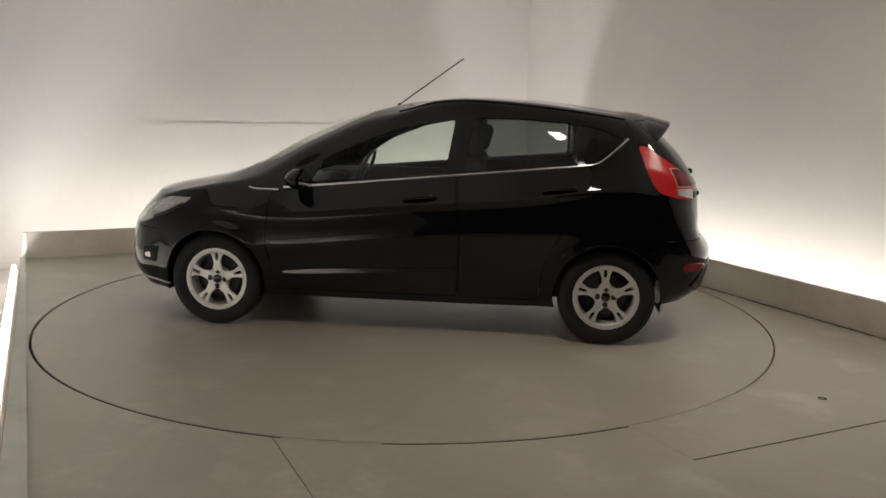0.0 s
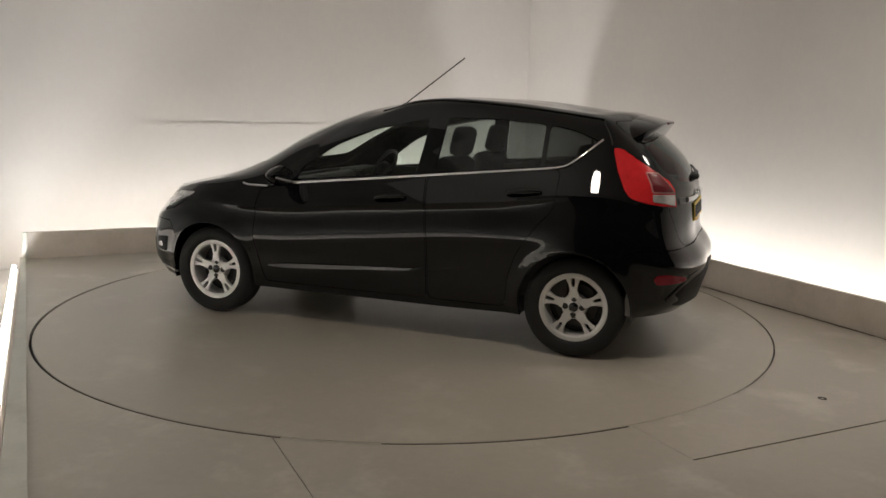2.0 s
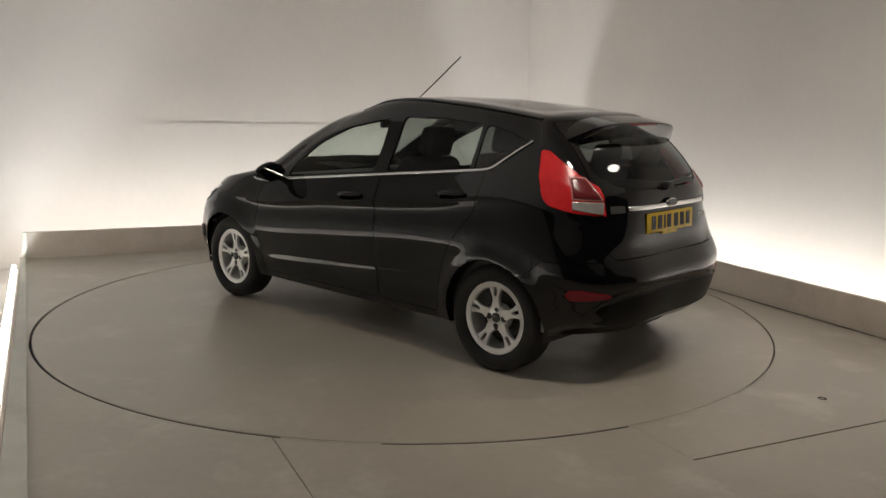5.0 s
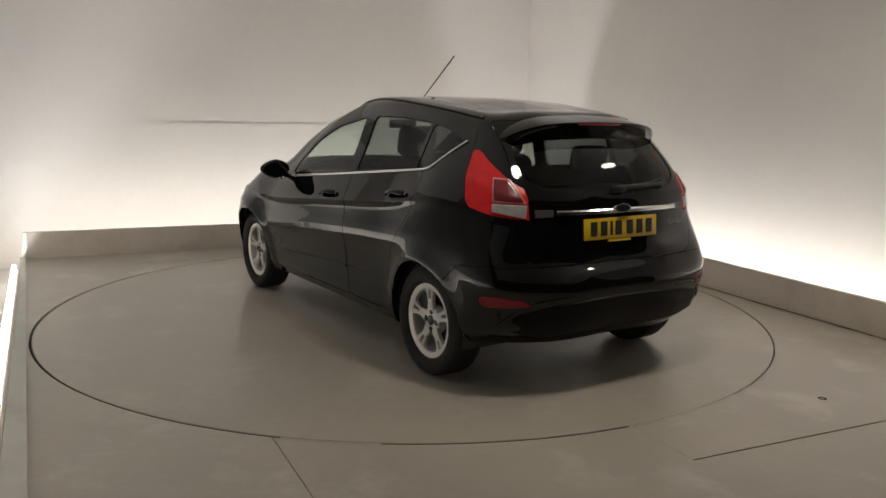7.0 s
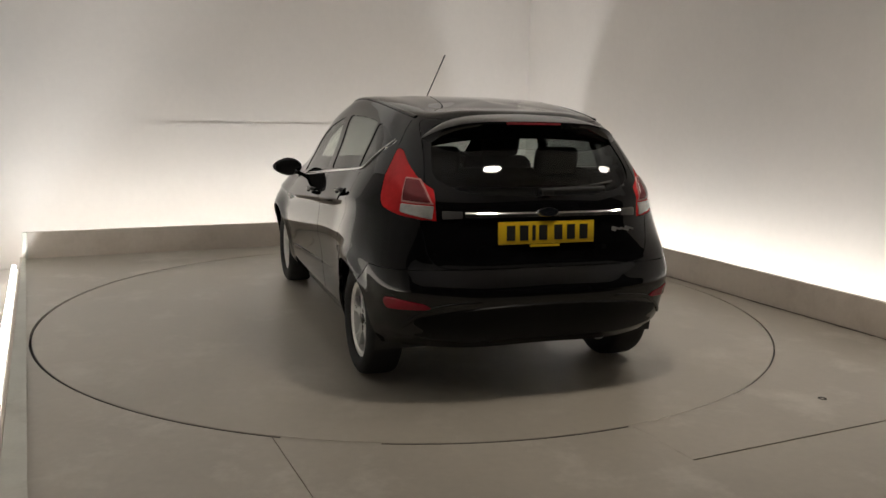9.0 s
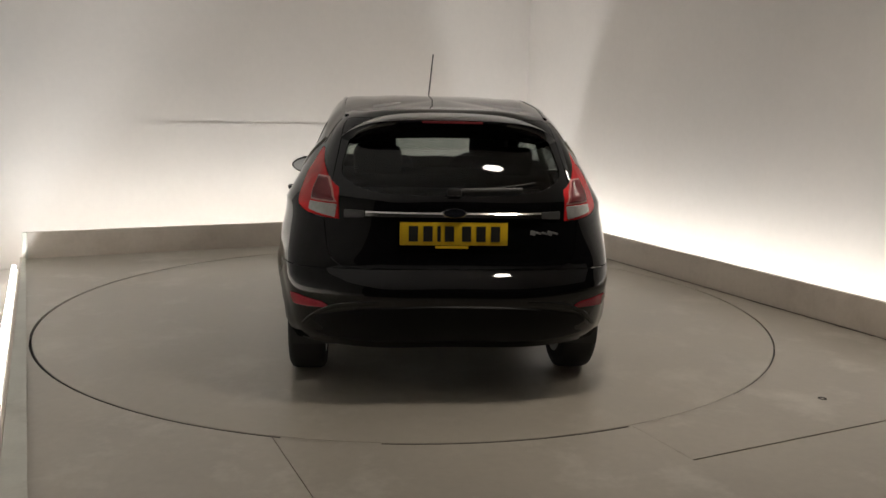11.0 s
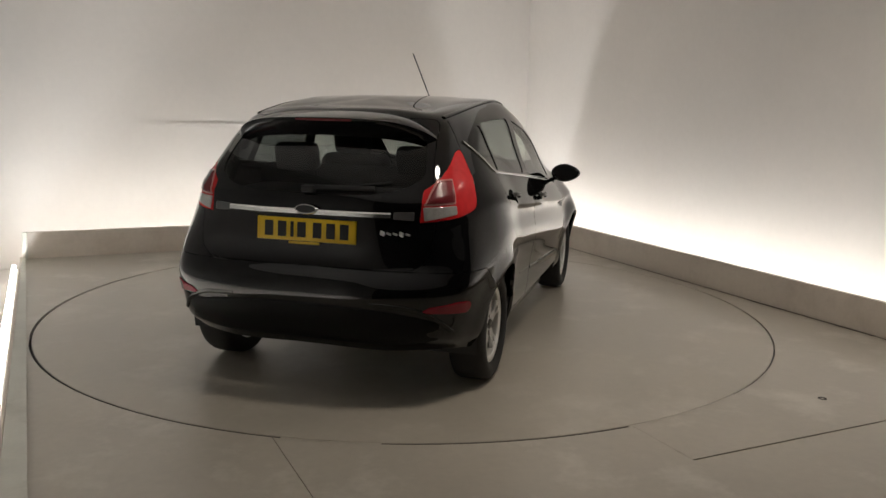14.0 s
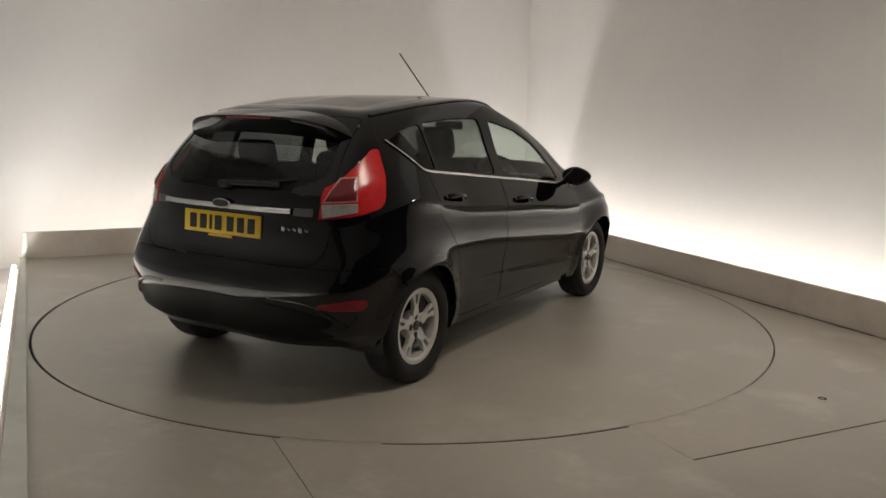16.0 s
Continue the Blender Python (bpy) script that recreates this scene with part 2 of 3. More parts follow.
    bmesh.ops.translate(bm, vec=(0, 0, -0.025), verts=[v for v in r["geom"] if isinstance(v, bmesh.types.BMVert)])
    floor = room_part("floor", bm, M_FLOOR, "scuffed taupe painted platform floor around a turntable", "floor")
    for a0, a1, wide in ((-88.6, -69.8, .0035), (-126.2, -115.8, .0035), (-69.8, 30.0, .0085)):
        fill, last = bmesh.new(), None
        for i in range(41):
            a = radians(a0 + (a1 - a0) * i / 40)
            ra = RING + wide + 0.0015 * noise.noise((a * 30, 0, 0))
            now = [fill.verts.new((rr * math.cos(a), rr * math.sin(a), z)) for rr, z in ((ra, -0.02), (ra, 0.0005), (RING + 0.021, 0.0014))]
            if last:
                for j in (0, 1):
                    fill.faces.new((last[j], last[j + 1], now[j + 1], now[j]))
            last = now
        room_part("joint_filler", fill, M_FLOOR, "taupe filler narrowing the joint round the turntable", "trim")
    room_part("floor_front", merge(slab(U0 - 0.02, U1, DARK_V, V0 - 0.010, -0.2, 0.0), slab(U0, 0.08, V0 - 0.010, V0, -0.2, 0.0)), M_FLOOR, "taupe painted floor plates before the platform", "floor")
    # unseen floor piece coloured dark, so the car's tail reflects less light
    room_part("dark_surround_floor", slab(U0 - 0.02, U1, WALL_B, DARK_V, -0.2, -0.002), M_SURROUND, "added dark floor out of view, for dark reflections", "floor")
    room_part("platform_base", slab(U0 + 0.01, U1 - 0.01, V0 + 0.01, V1 - 0.01, -0.22, -0.045), M_DARK, "dark steel base under the platform plates", "platform")
    # upstand kerbs
    room_part("kerb_far", slab(U0, U1 + 0.03, V1, V1 + 0.03, -0.2, KERB, 0.004), M_KERB, "low taupe painted kerb hiding the wall lights", "kerb")
    room_part("kerb_side", slab(U1, U1 + 0.03, V0 - 3.0, V1, -0.2, KERB + 0.001, 0.004), M_KERB, "low taupe painted kerb hiding the wall lights", "kerb")
    lining = prism([(-1.9, WALL_V + 0.02), (-1.9, WALL_V - 0.0005), (-1.0, WALL_V - 0.007), (1.5, WALL_V - 0.007), (1.5, WALL_V + 0.02)], 1.4026)
    lining.transform(pose(0, 0, -0.2))
    room_part("kerb_end", slab(U0 - 0.014, U0 + 0.026, V1 - 0.012, V1 - 0.001, 0.002, KERB + 0.002, 0.003), M_EDGE, "grey-green metal strip closing the end of the kerb", "trim")
    room_part("wall_panel", lining, M_WALL, "low off-white lining panel on the far wall", "wall panel")
    edge = prism([(U0 - 0.022, V0 - 0.9), (U0 + 0.115, V0 - 0.9), (U0 + 0.075, -2.0), (U0 + 0.008, V1 - 0.002), (U0 - 0.022, V1 - 0.002)], 0.012)
    edge.transform(pose(0, 0, 0.002))
    room_part("floor_edging", edge, M_EDGE, "pale grey-green metal cover strip along the open platform side", "trim")
    # grimy open joint at the foot of the side kerb
    rnd = random.Random(5)
    grime = bmesh.new()
    last = None
    for i in range(140):
        v = V0 + (V1 - V0 - 0.05) * i / 139
        w = 0.006 + 0.022 * max(0, noise.noise((v * 1.7, 3.1, 0))) + 0.012 * rnd.random()
        now = [grime.verts.new((U1 - w, v, 0.0035)), grime.verts.new((U1 - 0.0005, v, 0.0035))]
        if last:
            grime.faces.new((last[0], last[1], now[1], now[0]))
        last = now
    room_part("kerb_joint", grime, M_GRIME, "dirty uneven joint where the floor meets the kerb", "trim")
    room_part("edge_trim", slab(U0 - 0.042, U0 - 0.024, V0 - 0.2, V1 + 0.03, -0.2, 0.012, 0.003), M_KERB, "grey-green metal edging along the open platform side", "trim")


def build_tube(m, length):
    """A tube lamp in its batten: body, end caps and glowing tube."""
    body = tagged(link("tube_light", box(length, 0.06, 0.035, None, 0.006), M_METAL), "long white batten with a glowing tube beside the platform", "lamp", "tube lights")
    tube = lathe([(0.0, -length / 2 + 0.03), (0.016, -length / 2 + 0.03), (0.016, length / 2 - 0.03), (0.0, length / 2 - 0.03)], 12)
    tube.transform(pose(0, 0, 0.045, 0, 0, 90))
    part("tube", tube, M_TUBE, body, "glowing white tube")
    for s in (-1, 1):
        part("end_cap", box(0.03, 0.05, 0.06, pose(s * (length / 2 - 0.015), 0, 0.03), 0.006), M_METAL, body)
    body.matrix_world = m
    return body


def build_flood(m, r):
    """A round floodlight on a drop rod: housing, rim and glowing lens."""
    can = lathe([(r * 1.02, 0.012), (r * 1.06, 0.02), (r * 1.05, 0.06), (r * 0.6, 0.10), (0, 0.11)], 32)
    can.transform(pose(0, 0, 0, 90))
    ob = tagged(link("ceiling_light", can, M_METAL), "round ceiling floodlight hanging on a short rod", "lamp", "ceiling lights")
    rod = lathe([(0, 0.10), (0.012, 0.10), (0.012, TOP - FLOOD_Z), (0, TOP - FLOOD_Z)], 12)
    rod.transform(pose(0, 0, 0, 90))
    part("rod", rod, M_METAL, ob)
    lens = lathe([(0, 0.014), (r, 0.014), (r, 0.02), (0, 0.02)], 32)
    lens.transform(pose(0, 0, 0, 90))
    part("lens", lens, M_LAMP, ob, "glowing lamp lens")
    ob.matrix_world = m
    return ob


def build_bolt():
    bm = lathe([(0, -0.003), (0.010, -0.003), (0.012, 0.0005), (0.020, 0.001), (0.022, 0), (0.022, -0.02), (0, -0.02)], 20)
    bm.transform(pose(2.13, -1.83, 0.001, 90))
    return tagged(link("floor_bolt", bm, M_DARK), "small dark fixing bolt sunk in the platform floor", "bolt")


def build_turntable():
    prof = [(0, 0), (RING * 0.5, 0), (RING - 0.004, 0), (RING - 0.001, -0.003), (RING - 0.001, -0.035), (0, -0.035)]
    bm = lathe(prof, 160)
    bm.transform(pose(0, 0, 0, 90))
    for v in bm.verts:
        v.co.z = -abs(v.co.z)
    disc = tagged(link("turntable", bm, M_DISC), "large round taupe painted turntable flush with the floor", "turntable")
    rim = lathe([(RING - 0.0005, -0.004), (RING + 0.002, -0.004), (RING + 0.002, -0.036), (RING - 0.0005, -0.036)], 160, True)
    rim.transform(pose(0, 0, 0, 90))
    part("rim", rim, M_STEEL, disc, "dark steel edge of the turntable")
    return disc


# ---- car ----
HUB, AXLE, HUB_Z, TYRE_R = 0.775, 1.2445, 0.298, 0.298
ROWS = []


def row(*q, crease=False):
    """One line round half of the body, from the middle of the tail by the flank to the middle of the nose."""
    ROWS.append(([Vector(p) for p in q], crease))


# lower edge, sill, swage, bumper line, flank
row((-1.80, 0, .265), (-1.785, .45, .265), (-1.66, .70, .27), (-1.45, .79, .25), (-.75, .775, .215), (.1, .775, .21), (.9, .775, .21), (1.5, .79, .22), (1.750, .66, .22), (1.900, .38, .21), (1.940, 0, .21))
row((-1.885, 0, .34), (-1.865, .45, .34), (-1.735, .72, .34), (-1.45, .828, .34), (-.75, .806, .31), (.1, .806, .29), (.9, .806, .28), (1.5, .81, .33), (1.810, .69, .33), (1.980, .38, .33), (2.010, 0, .33))
row((-1.92, 0, .46), (-1.895, .45, .46), (-1.765, .74, .47), (-1.45, .845, .48), (-.75, .817, .44), (.1, .820, .395), (.9, .820, .35), (1.5, .83, .45), (1.820, .70, .45), (1.990, .38, .45), (2.020, 0, .45), crease=True)
row((-1.925, 0, .575), (-1.90, .45, .585), (-1.77, .755, .60), (-1.45, .857, .62), (-.75, .838, .60), (.1, .838, .53), (.9, .838, .48), (1.5, .845, .60), (1.800, .69, .58), (1.980, .38, .58), (2.010, 0, .58))
row((-1.905, 0, .615), (-1.88, .45, .62), (-1.757, .752, .635), (-1.45, .858, .67), (-.75, .853, .67), (.1, .853, .61), (.9, .853, .555), (1.5, .842, .64), (1.790, .685, .62), (1.970, .38, .61), (2.000, 0, .61))
row((-1.850, 0, .675), (-1.835, .45, .68), (-1.738, .742, .69), (-1.45, .852, .73), (-.75, .853, .72), (.1, .853, .66), (.9, .852, .61), (1.5, .835, .68), (1.780, .68, .65), (1.960, .38, .64), (1.990, 0, .64))
row((-1.834, 0, .80), (-1.82, .43, .805), (-1.712, .69, .82), (-1.45, .812, .905), (-.75, .833, .862), (.1, .837, .793), (.9, .833, .729), (1.5, .800, .738), (1.750, .655, .70), (1.928, .372, .683), (1.958, 0, .683))
row((-1.83, 0, .84), (-1.815, .42, .845), (-1.70, .675, .87), (-1.45, .805, .945), (-.75, .841, .89), (.1, .846, .82), (.9, .842, .755), (1.5, .79, .765), (1.740, .65, .72), (1.920, .37, .70), (1.950, 0, .70), crease=True)
row((-1.825, 0, .985), (-1.798, .40, .99), (-1.70, .635, 1.005), (-1.42, .726, 1.10), (-.75, .765, 1.05), (.1, .775, .965), (.85, .765, .895), (1.40, .712, .884), (1.66, .60, .826), (1.80, .36, .828), (1.84, 0, .838), crease=True)
row((-1.735, 0, 1.15), (-1.687, .38, 1.155), (-1.574, .588, 1.18), (-1.33, .660, 1.23), (-.75, .702, 1.21), (.1, .712, 1.135), (.70, .715, 1.01), (1.00, .66, .985), (1.13, .48, .995), (1.18, .27, 1.0), (1.20, 0, 1.0))
row((-1.585, 0, 1.30), (-1.535, .36, 1.305), (-1.455, .555, 1.30), (-1.25, .61, 1.325), (-.75, .628, 1.385), (-.1, .642, 1.365), (.38, .655, 1.235), (.60, .600, 1.21), (.70, .42, 1.235), (.735, .25, 1.24), (.745, 0, 1.243))
row((-1.505, 0, 1.390), (-1.465, .34, 1.385), (-1.375, .50, 1.375), (-1.15, .545, 1.405), (-.75, .572, 1.440), (-.1, .588, 1.433), (.13, .578, 1.378), (.24, .52, 1.373), (.28, .38, 1.393), (.29, .22, 1.402), (.295, 0, 1.407))
row((-1.25, 0, 1.434), (-1.23, .20, 1.430), (-1.15, .32, 1.425), (-1.0, .34, 1.447), (-.7, .35, 1.477), (-.15, .35, 1.475), (0, .33, 1.448), (.05, .28, 1.442), (.07, .2, 1.449), (.08, .12, 1.453), (.08, 0, 1.455))
row((-1.0, 0, 1.467), (-.95, 0, 1.472), (-.9, 0, 1.477), (-.8, 0, 1.485), (-.6, 0, 1.494), (-.35, 0, 1.495), (-.22, 0, 1.489), (-.15, 0, 1.483), (-.12, 0, 1.480), (-.1, 0, 1.478), (-.1, 0, 1.478))
SPLIT = (8, 8, 8, 16, 16, 20, 16, 10, 8, 6)   # steps between the stations of a row
ACROSS = 7                                     # steps from row to row


def spline(p0, p1, p2, p3, t):
    """A curve from p1 to p2, by chord lengths."""
    d1, d0, d2 = max((p2 - p1).length, 1e-6), max((p1 - p0).length, 1e-6), max((p3 - p2).length, 1e-6)
    m1 = ((p1 - p0) / d0 * d1 + (p2 - p1) / d1 * d0) / (d0 + d1) * d1
    m2 = ((p2 - p1) / d1 * d2 + (p3 - p2) / d2 * d1) / (d1 + d2) * d1
    t2, t3 = t * t, t * t * t
    return p1 * (2 * t3 - 3 * t2 + 1) + m1 * (t3 - 2 * t2 + t) + p2 * (3 * t2 - 2 * t3) + m2 * (t3 - t2)


def half_body():
    lines = []
    flip = Vector((1, -1, 1))
    for q, _ in ROWS:
        ext = [q[1] * flip, *q, q[-2] * flip]
        line = []
        for i, n in enumerate(SPLIT):
            line += [spline(ext[i], ext[i + 1], ext[i + 2], ext[i + 3], j / n) for j in range(n)]
        lines.append(line + [q[-1]])
    grid = []
    for k in range(len(lines) - 1):
        a, b = lines[k], lines[k + 1]
        before = lines[k - 1] if k > 0 and not ROWS[k][1] else None
        after = lines[k + 2] if k + 2 < len(lines) and not ROWS[k + 1][1] else None
        for j in range(ACROSS):
            t = j / ACROSS
            grid.append([spline(before[i] if before else a[i] * 2 - b[i], a[i], b[i], after[i] if after else b[i] * 2 - a[i], t) for i in range(len(a))])
    grid.append(lines[-1])
    # flared wheel arches
    for line in grid:
        for q in line:
            for s in (-1, 1):
                r = math.hypot(q.x - s * AXLE, q.z - HUB_Z)
                if q.y > 0.6 and q.z < 0.9:
                    q.y += 0.018 * math.exp(-((r - 0.335) / 0.05) ** 2)
    bm = bmesh.new()
    vs = [[bm.verts.new(q) for q in line] for line in grid]
    for i in range(len(vs) - 1):
        for j in range(len(vs[0]) - 1):
            bm.faces.new((vs[i][j], vs[i + 1][j], vs[i + 1][j + 1], vs[i][j + 1]))
    bmesh.ops.remove_doubles(bm, verts=bm.verts, dist=2e-4)
    for v in bm.verts:
        if v.co.y < 2e-3:
            v.co.y = 0
    bm.normal_update()
    return bm


def cut(bm, poly, axes, keep):
    """Cuts the sheet along a polygon seen along one axis; keep tells which faces to touch."""
    ia, ib = axes
    for i in range(len(poly)):
        a, b = Vector(poly[i - 1]), Vector(poly[i])
        d = b - a
        if d.length < 1e-5:
            continue
        lo, hi = (min(a[0], b[0]) - 2e-3, min(a[1], b[1]) - 2e-3), (max(a[0], b[0]) + 2e-3, max(a[1], b[1]) + 2e-3)
        geom = []
        for f in bm.faces:
            if not keep(f.calc_center_median()):
                continue
            xs, ys = [v.co[ia] for v in f.verts], [v.co[ib] for v in f.verts]
            if max(xs) >= lo[0] and min(xs) <= hi[0] and max(ys) >= lo[1] and min(ys) <= hi[1]:
                geom.append(f)
        if not geom:
            continue
        co, no = [0, 0, 0], [0, 0, 0]
        co[ia], co[ib], no[ia], no[ib] = a[0], a[1], -d[1], d[0]
        es, vs = {e for f in geom for e in f.edges}, {v for f in geom for v in f.verts}
        bmesh.ops.bisect_plane(bm, geom=[*geom, *es, *vs], dist=1e-5, plane_co=co, plane_no=no)


FLANK = lambda c: c.y > 0.45 and c.z > 0.15
REAR = lambda c: c.x < -1.3
SHAPES = {
    "front_window": (fillet([(.63, .950), (.585, 1.03), (.37, 1.175), (.08, 1.292), (-.275, 1.357), (-.225, 1.030)], .03), (0, 2), FLANK),
    "rear_window": (fillet([(-.395, 1.368), (-.70, 1.368), (-1.0, 1.347), (-1.0, 1.097), (-.345, 1.042)], .03), (0, 2), FLANK),
    "quarter_window": (fillet([(-1.03, 1.342), (-1.17, 1.318), (-1.325, 1.255), (-1.165, 1.113), (-1.03, 1.100)], .03), (0, 2), FLANK),
    "tail_light": (fillet([(-1.40, 1.225), (-1.447, 1.09), (-1.498, .985), (-1.535, .945), (-1.64, .915), (-1.79, .890), (-1.80, .985), (-1.72, 1.04), (-1.60, 1.125), (-1.45, 1.222)], .025), (0, 2), FLANK),
    "headlight": (fillet([(1.40, .825), (1.60, .815), (1.78, .75), (1.90, .64), (1.80, .63), (1.62, .70), (1.48, .765)], .03), (0, 2), lambda c: c.y > .3 and c.x > 1.3),
    "rear_glass": (fillet([(-.02, 1.012), (.30, 1.018), (.44, 1.04), (.545, 1.095), (.53, 1.2), (.475, 1.335), (-.02, 1.335)], .05), (1, 2), REAR),
    "front_door": (fillet([(.83, .26), (.90, .55), (.885, .87), (.62, .925), (-.295, 1.018), (-.325, .65), (-.32, .26)], .03), (0, 2), FLANK),
    "rear_door": (fillet([(-.331, .26), (-.336, .65), (-.306, 1.02), (-1.13, 1.098), (-1.12, .88), (-1.0, .74), (-.90, .60), (-.845, .45), (-.83, .26)], .05), (0, 2), FLANK),
    "tailgate": (fillet([(-.02, .665), (.54, .672), (.60, .72), (.625, .90), (.60, 1.0), (.56, 1.2), (.53, 1.372), (-.02, 1.38)], .05), (1, 2), lambda c: c.x < -1.30 and c.y < .66),
    "rear_bumper": ([(-1.46, .15), (-1.46, .56), (-1.56, .665), (-2.1, .667), (-2.1, .15)], (0, 2), REAR),
    "front_bumper": ([(1.50, .15), (1.52, .50), (1.60, .615), (2.2, .61), (2.2, .15)], (0, 2), lambda c: c.x > 1.3),
    "bonnet": (fillet([(1.175, -.02), (1.14, .45), (1.10, .57), (1.30, .66), (1.62, .56), (1.86, .36), (1.93, -.02)], .05), (0, 1), lambda c: c.z > .68 and c.x > .9),
    "windscreen": (fillet([(1.155, -.02), (1.10, .45), (.96, .585), (.62, .56), (.31, .475), (.31, -.02)], .05), (0, 1), lambda c: c.x > .2 and c.z > .93),
}
LAMP_EDGE = [(.549, .86), (.553, .98), (.549, 1.12), (.54, 1.26), (.9, 1.26), (.9, .86)]
CENTRAL = ("rear_glass", "tailgate", "rear_bumper", "front_bumper", "bonnet", "windscreen", "body")
DEPTH = {"tail_light": -.003, "headlight": 0.0}


def which(f):
    c = f.calc_center_median()
    for name, (poly, (ia, ib), keep) in SHAPES.items():
        if keep(c) and inside(poly, c[ia], c[ib]) and (name != "tail_light" or inside(LAMP_EDGE, c.y, c.z)):
            return name
    return "body"


def arch(s):
    r = .328
    return [(s * AXLE + r * math.cos(2 * math.pi * i / 40), HUB_Z + .004 + r * math.sin(2 * math.pi * i / 40)) for i in range(40)]


def hem(bm, gap, depth, skip_mid=True):
    """Draws the rim of a sheet in by gap and folds it inwards by depth."""
    bm.normal_update()
    rim = [e for e in bm.edges if len(e.link_faces) == 1 and not (skip_mid and all(abs(v.co.y) < 1e-4 for v in e.verts))]
    nor = {v: v.normal.copy() for e in rim for v in e.verts}
    for e in rim:
        f = e.link_faces[0]
        c = f.calc_center_median()
        mid = (e.verts[0].co + e.verts[1].co) / 2
        d = (e.verts[1].co - e.verts[0].co).normalized()
        w = c - mid
        w = w - d * w.dot(d)
        if w.length > 1e-7:
            for v in e.verts:
                v.co += w.normalized() * gap * 0.5
    r = bmesh.ops.extrude_edge_only(bm, edges=rim)
    new_v = [v for v in r["geom"] if isinstance(v, bmesh.types.BMVert)]
    for v in new_v:
        old = next((e.other_vert(v) for e in v.link_edges if e.other_vert(v) in nor), None)
        if old is not None:
            v.co -= nor[old] * depth
        if abs(v.co.y) < 0.004:
            v.co.y = 0


def mirrored(bm):
    out = bm.copy()
    out.transform(Matrix.Diagonal((1, -1, 1, 1)))
    bmesh.ops.reverse_faces(out, faces=out.faces)
    return out


def build_wheel(parent, x, side):
    """An alloy wheel with five forked spokes; its face looks along +y before it is turned to its side."""
    rim_prof = [(.188, -.095), (.212, -.095), (.212, -.085), (.190, -.07), (.186, .03), (.188, .052), (.200, .060), (.208, .052), (.209, .056), (.203, .070), (.184, .071), (.172, .062), (.168, .03), (.168, -.09)]
    wheel = link("wheel", lathe(rim_prof, 60, True), M_ALLOY, parent, "silver alloy wheel with five forked spokes")
    fork = [(.009, .192), (.010, .140), (.007, .120), (-.007, .120), (-.010, .140), (-.009, .192), (-.051, .186), (-.044, .168), (-.035, .152), (-.027, .132),
            (-.023, .112), (-.022, .095), (-.030, .074), (-.026, .045), (.026, .045), (.030, .074), (.022, .095), (.023, .112), (.027, .132), (.035, .152), (.044, .168), (.051, .186)]
    for i in range(5):
        sp = prism(fork, .024, .003)
        sp.transform(pose(0, 0, 0, 0, -72 * i, 0) @ pose(0, .050 - .0006 * i, 0, 86, 0, 0))
        part("spoke", sp, M_ALLOY, wheel)
    part("hub", lathe([(0, .051), (.062, .051), (.072, .044), (.076, .0), (0, .0)], 32), M_ALLOY, wheel)
    tyre_prof = [(.200, -.093), (.235, -.100), (.268, -.099), (.288, -.088), (.2965, -.070), (.298, -.03), (.298, .03), (.2965, .060), (.288, .080), (.268, .092), (.240, .094), (.220, .086), (.204, .072), (.200, .060)]
    part("tyre", lathe(tyre_prof, 64, True), M_RUBBER, wheel, "black rubber tyre")
    part("dust_shield", lathe([(0, -.045), (.176, -.045), (.176, -.05), (0, -.05)], 40), M_TRIM, wheel)
    part("brake_disc", lathe([(0, -.02), (.128, -.02), (.128, -.042), (0, -.042)], 40), M_STEEL, wheel)
    part("centre_cap", lathe([(0, .060), (.020, .060), (.028, .056), (.029, .040), (0, .040)], 24), M_EMBLEM, wheel, "dark wheel cap with a chrome rim")
    for k in range(4):
        a = radians(4 + 90 * k)
        nut = lathe([(0, .054), (.009, .054), (.012, .0525), (.012, .036), (0, .036)], 8)
        nut.transform(pose(.050 * math.cos(a), 0, .050 * math.sin(a)))
        nut = part("wheel_nut", nut, M_STEEL, wheel)
        pit = lathe([(.012, .052), (.018, .052), (.018, .036), (.012, .036)], 16, True)
        pit.transform(pose(.050 * math.cos(a), 0, .050 * math.sin(a)))
        part("nut_recess", pit, M_TRIM, nut, "dark recess round the nut")
    wheel.matrix_local = pose(x, side * (HUB - .045), HUB_Z, 0, 0, 0 if side > 0 else 180) @ pose(0, 0, 0, 0, 3 if x < 0 else 0, 0)
    return wheel


def build_seat(name, parent, x, y, w, label):
    seat = link(name, box(.50, w, .16, pose(x, y, .50, 0, -8), .05, 3), M_CLOTH, parent, label)
    part("backrest", box(.14, w * .94, .62, pose(x - .30, y, .82, 0, -20), .055, 3), M_CLOTH, seat)
    part("headrest", box(.10, .25, .19, pose(x - .435, y, 1.215, 0, -14), .04, 3), M_CLOTH, seat)
    for s in (-.06, .06):
        part("headrest_post", box(.012, .012, .12, pose(x - .415, y + s, 1.11, 0, -14)), M_STEEL, seat)
    return seat


